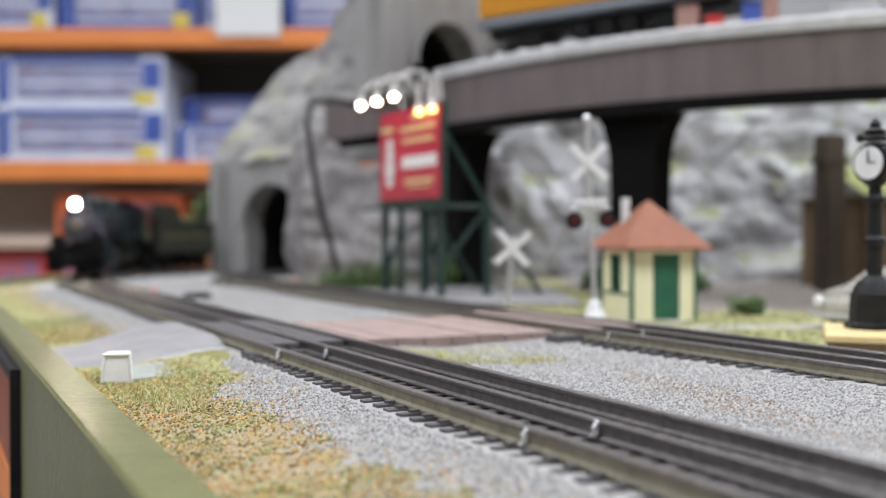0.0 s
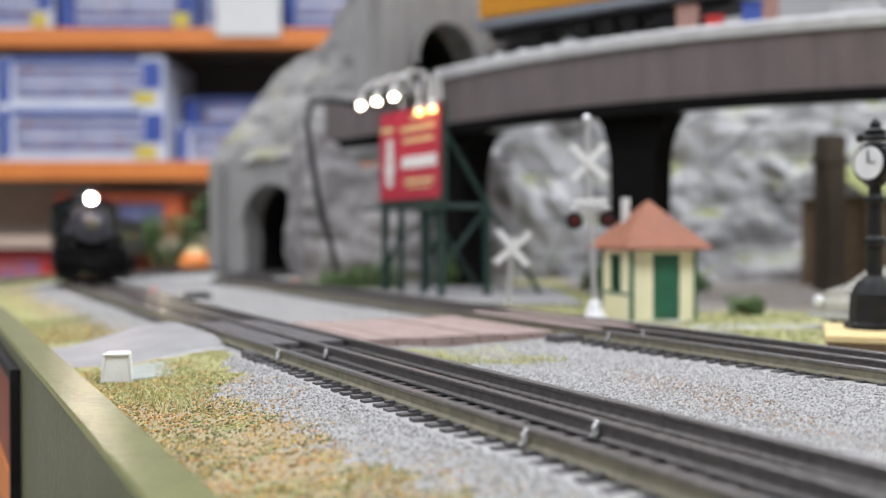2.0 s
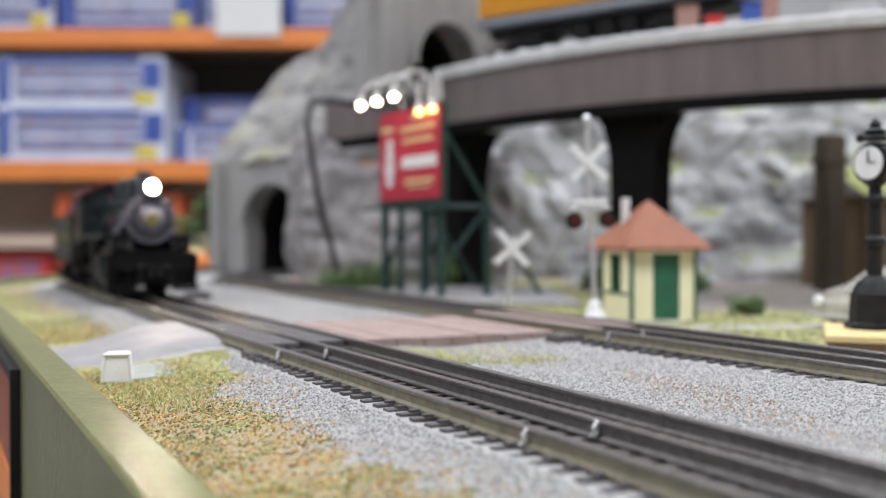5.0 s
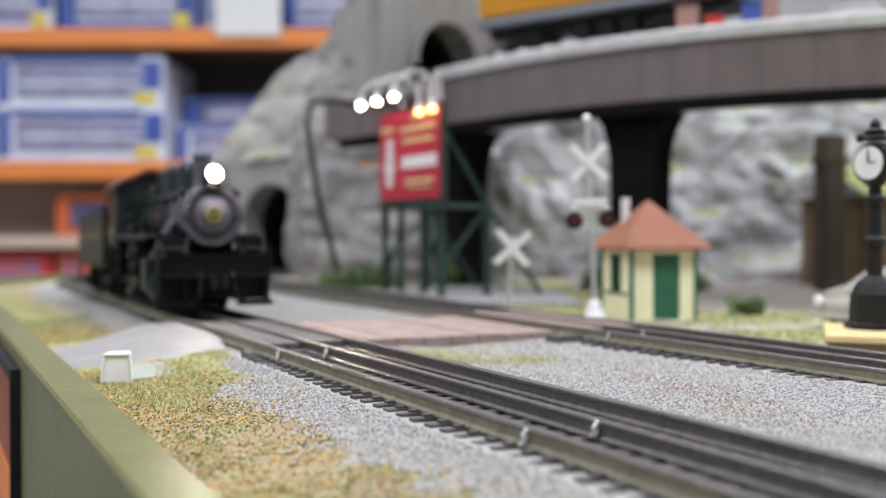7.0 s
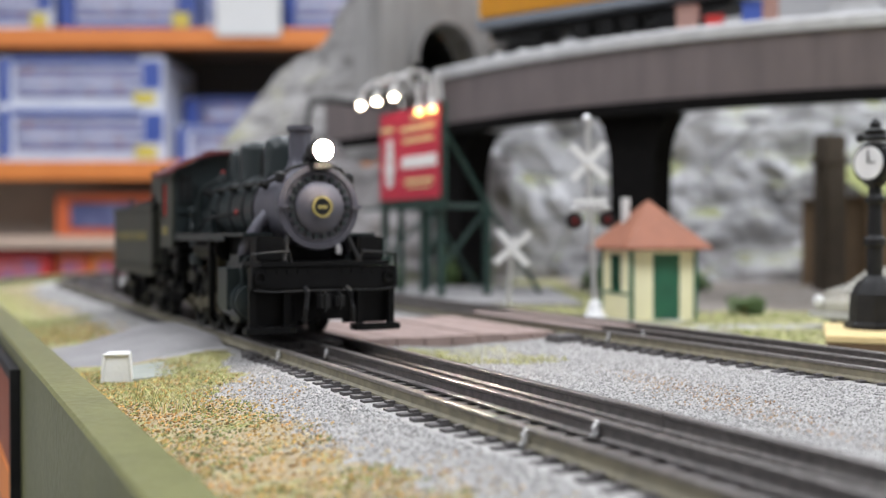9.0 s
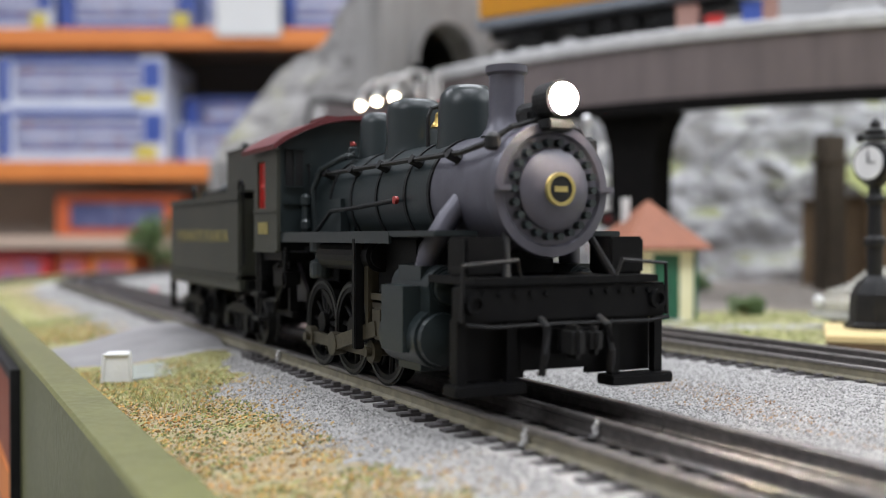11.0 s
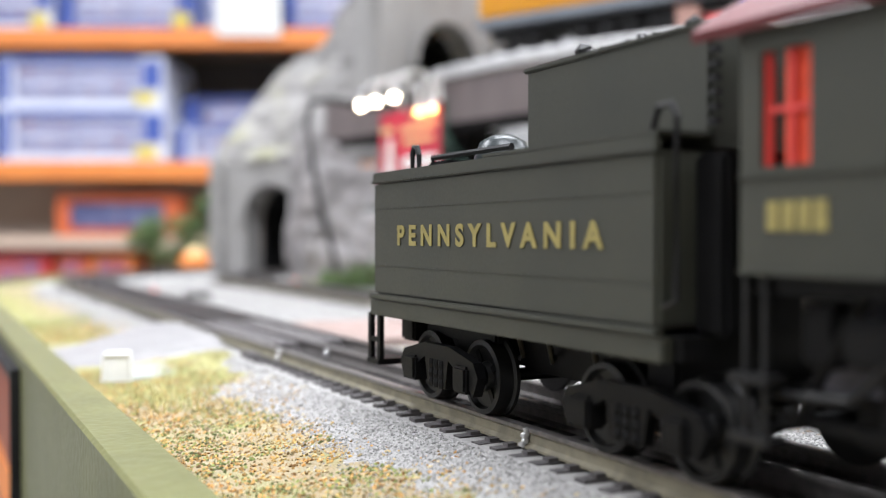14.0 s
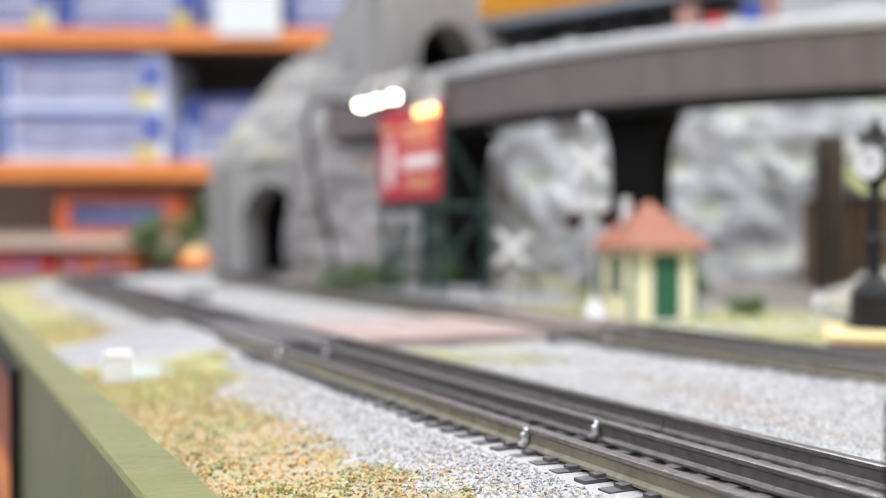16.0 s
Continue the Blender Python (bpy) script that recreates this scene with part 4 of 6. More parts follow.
for z, x0, x1, hh in ((0.131, -0.046, -0.025, 0.004), (0.138, 0.005, 0.044, 0.003), (0.129, -0.012, 0.042, 0.004), (0.120, -0.008, 0.040, 0.0035), (0.089, -0.006, 0.04, 0.003), (0.085, -0.003, 0.036, 0.0015)):
    part("text_bar", box(BM(), x0, -0.0037, z, x1, -0.0032, z + hh), "cream", bb, "cream bar of small writing")
part("text_bar", box(BM(), -0.010, -0.0037, 0.1005, 0.045, -0.0032, 0.1095), "white", bb, "white bar of large writing")
bm = BM()
for z, r in ((0.092, 0.006), (0.101, 0.008), (0.112, 0.0065), (0.121, 0.005)):
    cyl(bm, r, 0.0005, pose(-0.031, -0.0035, z, 90, 0, 0), n=16)
part("emblem", bm, "white", bb, "white round emblem")
for x in (-0.046, 0.046):
    part("trestle_leg", box(BM(), x - 0.0022, -0.0022, 0, x + 0.0022, 0.0022, 0.075), "sign_green", bb)
    part("trestle_leg", box(BM(), x - 0.0022, 0.038, 0, x + 0.0022, 0.0424, 0.075), "sign_green", bb)
    bm = BM()
    rod(bm, (x, 0.003, 0.125), (x, 0.09, 0.002), 0.0019), rod(bm, (x, 0.001, 0.025), (x, 0.039, 0.068), 0.0014), rod(bm, (x, 0, 0.07), (x, 0.04, 0.07), 0.0018)
    part("brace", bm, "sign_green", bb)
for x in (-0.018, 0.018):
    part("trestle_leg", box(BM(), x - 0.0018, -0.0018, 0, x + 0.0018, 0.0018, 0.072), "sign_green", bb)
part("catwalk", box(BM(), -0.06, -0.014, 0.0685, 0.056, 0.004, 0.071), "sign_green", bb)
for x0, x1 in ((-0.046, -0.018), (0.018, 0.046)):
    part("brace", rod(BM(), (x0, 0, 0.01), (x1, 0, 0.062), 0.0013), "sign_green", bb)
for i, x in enumerate((-0.016, 0.011, 0.039, 0.027, 0.046)):
    reach = 0.036 if i < 3 else 0.008
    lamp = part("lamp_arm", tube(BM(), [(x, 0, 0.148), (x, -0.001, 0.160), (x, -reach * 0.3, 0.1695), (x, -reach * 0.65, 0.169), (x, -reach * 0.92, 0.162), (x, -reach, 0.155 if i < 3 else 0.148)], 0.0009), "white", bb, "white gooseneck lamp arm")
    part("lamp_shade", lathe(BM(), [(0.0012, 0.006), (0.0038, 0.0), (0.0034, 0.0)], pose(x, -reach, 0.150 if i < 3 else 0.1425), 14), "white", lamp)
    part("bulb", lathe(BM(), [(0.0004, -0.0034), (0.0022, -0.0028), (0.0030, -0.001), (0.0022, 0.0006), (0.0004, 0.0008)], pose(x, -reach, 0.150 if i < 3 else 0.1425), 12), "bulb_glow" if i < 3 else "bulb_amber", lamp, "glowing warm bulb")
plat = thing("billboard_platform", Matrix(), "dark grey flat slab under the billboard", "slab", kind="structure")
part("slab_top", box(BM(), -0.075, 0.67, -0.014, 0.095, 0.90, -0.0068, Matrix.Identity(4), bevel=0.001), "road", plat)

# ---- hanging cable ----
cable = thing("cable", Matrix(), "black cable hanging over the rock face", "cable")
part("cable_run", tube(BM(), [(-0.078, 0.915, 0.158), (-0.10, 0.912, 0.161), (-0.118, 0.908, 0.159), (-0.123, 0.91, 0.14), (-0.119, 0.91, 0.11), (-0.113, 0.915, 0.07), (-0.102, 0.915, 0.03), (-0.093, 0.91, -0.006)], 0.0028), "black", cable)

# ---- street clock on its plinth ----
pl = thing("plinth", pose(0.1435, 0.374, -0.0125, 0, 0, -20), "yellow-topped brown plinth by the track", "plinth")
part("plinth_side", box(BM(), 0, 0, 0, 0.12, 0.06, 0.0104, bevel=0.0004), "brick_brown", pl)
part("plinth_top", box(BM(), -0.001, -0.001, 0.0105, 0.121, 0.061, 0.013, bevel=0.0005), "cream", pl, "yellow top slab")
ck = thing("street_clock", pose(0.1735, 0.404, 0.0004), "black cast iron street clock with a white dial", "clock")
part("base", lathe(BM(), [(0.0115, 0), (0.0115, 0.002), (0.0098, 0.003), (0.0092, 0.014), (0.0075, 0.017), (0.0062, 0.019), (0.0035, 0.0215)], Matrix.Rotation(radians(22), 4, "Z"), 8), "black", ck)
part("column", lathe(BM(), [(0.003, 0.021), (0.0031, 0.033), (0.0042, 0.0335), (0.0042, 0.036), (0.0028, 0.0375), (0.0026, 0.050), (0.0038, 0.051), (0.0038, 0.0525), (0.0026, 0.054), (0.0024, 0.057), (0.0044, 0.0585), (0.003, 0.0605)]), "black", ck)
part("head", cyl(BM(), 0.0082, 0.008, pose(0, 0, 0.0665, 90, 0, -60), bevel=0.001, n=28), "black", ck)
for sg in (0, 180):
    m = pose(0, 0, 0.0665, 0, 0, -60 + sg)
    dial = part("dial", cyl(BM(), 0.0066, 0.0006, m @ pose(0, -0.0042, 0, 90, 0, 0), n=28), "white", ck, "white clock dial")
    part("clock_hand", box(box(BM(), -0.0003, -0.0048, 0, 0.0003, -0.0046, 0.0047, m), 0, -0.0048, -0.0003, 0.0033, -0.0046, 0.0003, m), "black", dial)
part("crown", lathe(BM(), [(0.004, 0.0755), (0.0062, 0.0765), (0.0035, 0.078), (0.0045, 0.0793), (0.0018, 0.081), (0.0024, 0.0822), (0.0006, 0.0845)]), "black", ck)
for x in (-0.006, 0.006):
    part("scroll", lathe(BM(), [(0.0005, -0.0018), (0.0018, -0.001), (0.0018, 0.001), (0.0005, 0.0018)], pose(x, 0, 0.0765), 10), "black", ck)

# ---- parked car, building, lineside bits ----
mat("car_silver", (0.62, 0.60, 0.52), 0.25, 0.6, colour2=(0.56, 0.54, 0.47), scale=40, fine=900, bump=0.02)
auto = thing("parked_car", pose(0.244, 0.518, -0.011, 0, 0, 22), "champagne silver rounded vintage model car, parked", "car")
prof = [(-0.05, 0.006), (-0.052, 0.013), (-0.048, 0.019), (-0.026, 0.0225), (-0.012, 0.031), (0.014, 0.0325), (0.03, 0.024), (0.048, 0.02), (0.052, 0.012), (0.05, 0.006)]
bm = prism(BM(), [(z, y) for z, y in prof], -0.0195, 0.0195)
bmesh.ops.bevel(bm, geom=[e for e in bm.edges if len(e.link_faces) == 2 and e.calc_face_angle(0) > 0.6], offset=0.0035, segments=3, affect="EDGES")
body = part("body", bm, "car_silver", auto, smooth=True)
body.matrix_basis = pose(0, 0, 0, 0, 0, 90)
for x in (-0.05225, 0.05225):
    part("bumper", box(BM(), x - 0.00125, -0.0195, 0.0075, x + 0.00125, 0.0195, 0.0105, bevel=0.001), "silver", auto, "chrome bumper")
for y in (-0.0145, 0.0145):
    part("headlight", lathe(BM(), [(0.0032, 0), (0.003, 0.001), (0.0015, 0.0018), (0.0003, 0.002)], pose(-0.0505, y, 0.0155, 0, -90, 0), 14), "white", auto, "round headlight")
    for x in (-0.032, 0.032):
        part("wheel", cyl(BM(), 0.0068, 0.005, pose(x, y * 1.22, 0.0068, 90, 0, 0), bevel=0.0008), "black", auto)
    part("side_window", box(BM(), -0.014, y * 1.36 - 0.0003, 0.023, 0.018, y * 1.36 + 0.0003, 0.029), "black", auto, "dark side window")
mat("chimney_brown", (0.085, 0.065, 0.045), 0.85, colour2=(0.055, 0.043, 0.03), scale=120, fine=900)
hut = thing("brick_building", pose(0.322, 0.86, -0.012, 0, 0, 12), "tan and brown model brick building with a tall chimney", "building")
part("wall", box(BM(), 0.045, 0, 0, 0.22, 0.10, 0.085), "brick_brown", hut, "tan wall")
part("roof", prism(BM(), [(-0.012, 0.085), (0.05, 0.115), (0.112, 0.085)], 0.035, 0.23), "rock", hut, "grey slate roof")
part("chimney", box(box(BM(), 0.006, 0, 0, 0.026, 0.02, 0.137, bevel=0.001), 0.004, -0.002, 0.113, 0.028, 0.022, 0.118), "chimney_brown", hut, "dark brown chimney stack")
part("window", box(BM(), 0.075, -0.001, 0.03, 0.095, 0.001, 0.06), "black", hut)
part("window", box(BM(), 0.12, -0.001, 0.03, 0.14, 0.001, 0.06), "black", hut)
wb = thing("white_utility_box", pose(-0.1055, 0.326, -0.0095, 0, 0, 12), "small white tapered utility box on grass", "utility box")
part("box_body", lathe(BM(), [(0.0062, 0), (0.0054, 0.0088), (0.0048, 0.0094)], Matrix.Rotation(radians(45), 4, "Z"), 4), "white", wb)
bm = BM()
for x in (-0.0042, 0.0042):
    rod(bm, (x * 1.06, -0.0046, 0.0002), (x * 0.93, -0.0039, 0.0092), 0.0005)
rod(bm, (-0.004, -0.004, 0.009), (0.004, -0.004, 0.009), 0.0005)
part("rim", bm, "white", wb, "white raised rim")
sm = thing("switch_machine", pose(-0.167, 0.683, -0.009, 0, 0, 30), "black switch machine box beside the track", "switch machine")
part("housing", box(BM(), -0.009, -0.006, 0, 0.009, 0.006, 0.007, bevel=0.001), "black", sm)
part("cover", box(BM(), -0.007, -0.0045, 0.007, 0.007, 0.0045, 0.0085, bevel=0.0006), "tie", sm)
mat("red_glow", (0.9, 0.12, 0.08), 0.4, emit=0.5, bump=0)
for x, y in ((-0.140, 0.95), (-0.23, 0.80)):
    rl = thing("ground_signal", pose(x, y, -0.010), "tiny black ground signal with a red lamp", "signal", "ground signals")
    part("stand", cyl(BM(), 0.002, 0.004, pose(0, 0, 0.002)), "black", rl)
    part("lamp", lathe(BM(), [(0.0005, 0), (0.0017, 0.0006), (0.0017, 0.0026), (0.0005, 0.003)], pose(0, 0, 0.0035), 12), "red_glow", rl, "red lamp")
tank = thing("orange_dome", pose(-0.335, 1.36, -0.010), "orange dome with a white cap in the grass", "dome")
part("shell", lathe(BM(), [(0.02, 0), (0.022, 0.008), (0.02, 0.018), (0.014, 0.025)]), "orange", tank)
part("cap", lathe(BM(), [(0.014, 0.025), (0.012, 0.03), (0.005, 0.033)]), "cream", tank)


# ---- bushes and the small tree ----
def clump(bm, c, r, count, size, rng):
    for _ in range(count):
        d = Vector((rng.gauss(0, 1), rng.gauss(0, 1), rng.gauss(0, 0.8))).normalized() * r * rng.uniform(0.35, 1.05)
        p = Vector(c) + d
        p.z = max(p.z, 0.0005)
        a = Vector((rng.gauss(0, 1), rng.gauss(0, 1), rng.gauss(0, 1))).normalized()
        b = a.orthogonal().normalized()
        s = size * rng.uniform(0.5, 1.3)
        bm.faces.new([bm.verts.new(p + a * s), bm.verts.new(p + b * s * 0.6), bm.verts.new(p - a * s), bm.verts.new(p - b * s * 0.6)])


def bush(x, y, z, r, label, seed, lumps=5, count=160, flat=0.7, size=0.0022):
    rng = random.Random(seed)
    t = thing("bush", pose(x, y, z), label, "bush", "bushes")
    bm = BM()
    for _ in range(lumps):
        c = (rng.uniform(-0.6, 0.6) * r, rng.uniform(-0.6, 0.6) * r, r * flat * rng.uniform(0.3, 0.9))
        clump(bm, c, r * rng.uniform(0.4, 0.65), count, size, rng)
    part("foliage", bm, "leaf", t)
    part("stem", rod(BM(), (0, 0, -0.002), (0, 0, r * 0.6), 0.0012), "brick_brown", t)


bush(0.181, 0.60, -0.0105, 0.0115, "small round green bush on the lawn", 2, lumps=7, count=150, flat=0.95, size=0.0014)
bush(-0.060, 0.862, -0.010, 0.028, "dark green bush at the foot of the cliff", 3, 7)
bush(-0.088, 0.875, -0.010, 0.019, "dark green bush at the foot of the cliff", 4, 6)
bush(0.145, 0.90, -0.010, 0.022, "dark green bush below the viaduct", 5, 6)
bush(0.215, 0.88, -0.010, 0.018, "dark green bush below the viaduct", 6, 6)
bush(0.02, 0.93, -0.010, 0.03, "dark scrub in the shade below the viaduct", 7, 6)
for x, y, r, sd, hgt in ((-0.385, 1.40, 0.058, 9, 0.068), (-0.328, 1.43, 0.036, 10, 0.105)):
    rng = random.Random(sd)
    tr = thing("model_tree", pose(x, y, -0.012), "small olive green model tree behind the curve", "tree", "model trees")
    part("trunk", rod(BM(), (0, 0, 0), (0, 0, hgt), 0.003, r2=0.001), "brick_brown", tr)
    bm = BM()
    for _ in range(9):
        c = Vector((rng.uniform(-0.7, 0.7) * r, rng.uniform(-0.6, 0.6) * r, hgt * rng.uniform(0.35, 1.1)))
        clump(bm, c, r * rng.uniform(0.3, 0.5), 170, 0.0035, rng)
    part("crown", bm, "leaf", tr)


# ---- the train ----
mat("tyre", (0.028, 0.028, 0.028), 0.42, 0.5, colour2=(0.018, 0.018, 0.018), scale=300, fine=1500, bump=0.05)
# faint emission brightens the red cab blind, which is no lamp
mat("cab_red", (0.62, 0.075, 0.035), 0.5, emit=0.15, bump=0)
mat("rod_metal", (0.070, 0.060, 0.038), 0.42, 0.4, colour2=(0.045, 0.039, 0.026), scale=300, fine=1500, bump=0.05)
mat("chassis", (0.0045, 0.0045, 0.005), 0.46, colour2=(0.007, 0.007, 0.0072), scale=200, fine=1500, bump=0.1, depth=0.0002, spec=0.12)

loco = thing("steam_locomotive", Matrix(), "dark green model steam locomotive with graphite smokebox and red roof", "locomotive")
tender = thing("tender", Matrix(), "olive green model coal tender with gold lettering", "tender")
AX = (0, 90, 0)


def along_x(r, x0, x1, y, z, n=32, r2=None, bevel=0.0):
    return cyl(BM(), r, abs(x1 - x0), Matrix.Translation(((x0 + x1) / 2, y, z)) @ Matrix.Rotation(radians(90), 4, "Y"), r2, n, bevel)


CZ = 0.0478
boiler = part("boiler", along_x(0.0143, -0.127, -0.046, 0, CZ, 40), "loco_green", loco, "dark green boiler", True)
smoke = part("smokebox", along_x(0.0142, -0.0465, -0.0165, 0, CZ, 40, bevel=0.0008), "graphite", loco, "graphite grey smokebox", True)
part("front_ring", lathe(BM(), [(0.0150, 0), (0.0152, 0.0012), (0.0148, 0.0034), (0.0128, 0.0036), (0.0122, 0.0028)], pose(-0.0172, 0, CZ, *AX), 40), "graphite", smoke, "", True)
door = part("smokebox_door", lathe(BM(), [(0.0090, 0), (0.0090, 0.0012), (0.0078, 0.0020), (0.004, 0.0030), (0.0006, 0.0033)], pose(-0.0142, 0, CZ, *AX), 36), "graphite", smoke, "domed smokebox door", True)
part("number_plate", lathe(BM(), [(0.0034, 0), (0.0034, 0.0011), (0.0006, 0.0012)], pose(-0.0116, 0, CZ, *AX), 24), "black", door, "round black number plate")
bm = BM()
lathe(bm, [(0.0029, 0), (0.0037, 0), (0.0037, 0.0014), (0.0029, 0.0014)], pose(-0.0116, 0, CZ, *AX), 24, True)
box(bm, -0.0105, -0.0017, CZ - 0.0006, -0.0103, 0.0017, CZ + 0.0006)
part("gold_ring", bm, "gold_paint", door, "gold ring with a bar of figures")
for k in range(22):
    a = 6.2832 * k / 22
    part("door_bolt", cyl(BM(), 0.0009, 0.0022, pose(-0.0136, 0.0104 * math.cos(a), CZ + 0.0104 * math.sin(a), *AX), n=6), "loco_green", door)
for sy in (-1, 1):
    part("door_lug", box(BM(), -0.0145, sy * 0.0135 - 0.002, CZ - 0.0006, -0.0118, sy * 0.0135 + 0.002, CZ + 0.0008, bevel=0.0003), "graphite", smoke)
    part("marker_lamp", lathe(BM(), [(0.001, 0), (0.0018, 0.0006), (0.0018, 0.003), (0.0008, 0.004)], pose(-0.018, sy * 0.0128, CZ + 0.0085)), "black", smoke, "black marker lamp")
for x in (-0.0465, -0.060, -0.078, -0.096, -0.112):
    part("boiler_band", lathe(BM(), [(0.0140, -0.0006), (0.01465, -0.0006), (0.01465, 0.0006), (0.0140, 0.0006)], pose(x, 0, CZ, *AX), 40), "black", boiler)
part("firebox", box(BM(), -0.127, -0.0155, 0.034, -0.098, 0.0155, 0.0515, bevel=0.003), "loco_green", loco)
part("chimney", lathe(BM(), [(0.0062, 0.0612), (0.0048, 0.0632), (0.0042, 0.066), (0.0042, 0.0755), (0.0050, 0.0762), (0.0050, 0.0778), (0.0036, 0.0778), (0.0033, 0.070)], pose(-0.0335, 0, 0)), "graphite", loco, "tall straight graphite chimney", True)
part("sand_dome", lathe(BM(), [(0.0085, 0.0585), (0.0078, 0.0625), (0.0076, 0.070), (0.0070, 0.0735), (0.005, 0.0755), (0.0008, 0.0762)], pose(-0.0525, 0, 0)), "loco_green", loco, "rounded sand dome", True)
part("steam_dome", lathe(BM(), [(0.0094, 0.0575), (0.0084, 0.0615), (0.0081, 0.0640), (0.0081, 0.0722), (0.0077, 0.0742), (0.0064, 0.0754), (0.004, 0.0760), (0.0008, 0.0762)], pose(-0.0835, 0, 0)), "loco_green", loco, "broad flat-topped steam dome", True)
part("turret", lathe(BM(), [(0.0068, 0.0585), (0.0058, 0.0620), (0.0056, 0.0715), (0.0050, 0.0736), (0.0036, 0.0748), (0.0006, 0.0752)], pose(-0.1090, 0, 0)), "loco_green", loco, "small rounded turret cover", True)
bell = part("bell", lathe(BM(), [(0.0034, 0.0660), (0.0029, 0.0675), (0.0021, 0.0690), (0.0019, 0.0712), (0.0008, 0.0724), (0.0006, 0.0738)], pose(-0.0655, -0.001, 0) @ Matrix.Translation((0, 0, 0.0215)) @ Matrix.Diagonal((0.82, 0.82, 0.68, 1))), "brass", loco, "polished brass bell", True)
part("bell_yoke", tube(BM(), [(-0.0655, -0.0048, 0.0600), (-0.0655, -0.0048, 0.069), (-0.0655, -0.0038, 0.0714), (-0.0655, -0.001, 0.0722), (-0.0655, 0.0022, 0.0714), (-0.0655, 0.0028, 0.069), (-0.0655, 0.0028, 0.060)], 0.0006), "black", bell)
hl = part("headlight", along_x(0.0041, -0.0165, -0.0095, 0, 0.0674, 24, bevel=0.0005), "black", loco, "round black headlight")
part("lens", lathe(BM(), [(0.0034, 0), (0.003, 0.0010), (0.0015, 0.0017), (0.0004, 0.0019)], pose(-0.0095, 0, 0.0674, *AX), 24), "lamp_glow", hl, "bright glowing headlight lens")
part("headlight_bracket", box(box(BM(), -0.019, -0.0035, 0.0605, -0.010, 0.0035, 0.0632, bevel=0.0006), -0.024, -0.003, 0.060, -0.0185, 0.003, 0.0665, bevel=0.001), "black", hl)
part("generator", along_x(0.0028, -0.027, -0.0195, 0.001, 0.0655, 16, bevel=0.0005), "black", loco)
# cab
cab = part("cab", BM(), "loco_green", loco, "dark green cab with open arched front")
CX0, CX1, CY = -0.1512, -0.1275, 0.0262


def pierced_panel(x0, x1, z0, z1, hx0, hx1, hz0, hz1, ya, yb):
    """An upright plate with one rectangular hole."""
    bm = BM()
    ring = lambda y, a, b, c, d: [bm.verts.new((x, y, z)) for x, z in ((a, c), (b, c), (b, d), (a, d))]
    oa, ia, ob_, ib = ring(ya, x0, x1, z0, z1), ring(ya, hx0, hx1, hz0, hz1), ring(yb, x0, x1, z0, z1), ring(yb, hx0, hx1, hz0, hz1)
    for i in range(4):
        k = (i + 1) % 4
        for q in ((oa[i], oa[k], ia[k], ia[i]), (ob_[i], ib[i], ib[k], ob_[k]), (oa[i], ob_[i], ob_[k], oa[k]), (ia[i], ia[k], ib[k], ib[i])):
            bm.faces.new(q)
    bmesh.ops.recalc_face_normals(bm, faces=bm.faces)
    return bm


def arch_z(y, e=0.0640, p=0.0748):
    return e + (p - e) * math.cos(min(1, abs(y) / 0.029) * math.pi / 2) ** 0.8


for sy in (-1, 1):
    x0, x1 = -0.1475, -0.1392
    part("side_panel", pierced_panel(CX0, CX1, 0.0325, 0.0645, x0, x1, 0.0465, 0.0615, sy * CY, sy * (CY - 0.0012)), "tender_green", cab, "olive green cab side with a window opening")
    # blind glows slightly by its material
    part("window_blind", box(BM(), x0 + 0.0024, sy * (CY - 0.0022) - 0.0003, 0.0465, x1, sy * (CY - 0.0022) + 0.0003, 0.0615), "cab_red", cab, "orange-red cab window blind, given a faint added glow")
    bm = BM()
    yy = sy * (CY - 0.0012)
    box(bm, x0, yy - 0.0004, 0.0465, x0 + 0.0009, yy + 0.0004, 0.0615), box(bm, x1 - 0.0009, yy - 0.0004, 0.0465, x1, yy + 0.0004, 0.0615), box(bm, x0 + 0.0009, yy - 0.0004, 0.0535, x1 - 0.0009, yy + 0.0004, 0.0543), box(bm, -0.1434, yy - 0.0004, 0.0465, -0.1426, yy + 0.0004, 0.0535), box(bm, -0.1434, yy - 0.0004, 0.0543, -0.1426, yy + 0.0004, 0.0615)
    part("window_frame", bm, "box_red", cab)
    bm = BM()
    for k in range(4):
        box(bm, -0.1462 + k * 0.0026, sy * (CY + 0.00015) - 0.0001, 0.0382, -0.1442 + k * 0.0026, sy * (CY + 0.00015) + 0.0001, 0.0420)
    part("number_bar", bm, "gold_paint", cab, "gold bars of painted figures")
outline = [(-CY + 2 * CY * i / 14, arch_z(-CY + 2 * CY * i / 14) - 0.0005) for i in range(15)]
part("cab_front", prism(BM(), [(-CY + 0.0012, 0.0385)] + [(y * 0.955, z) for y, z in outline] + [(CY - 0.0012, 0.0385)], -0.1289, -0.1277), "loco_green", cab)
for sy in (-1, 1):
    part("front_window", box(BM(), -0.1276, sy * 0.0205 - 0.0028, 0.0530, -0.1273, sy * 0.0205 + 0.0028, 0.0645), "black", cab, "dark front window")
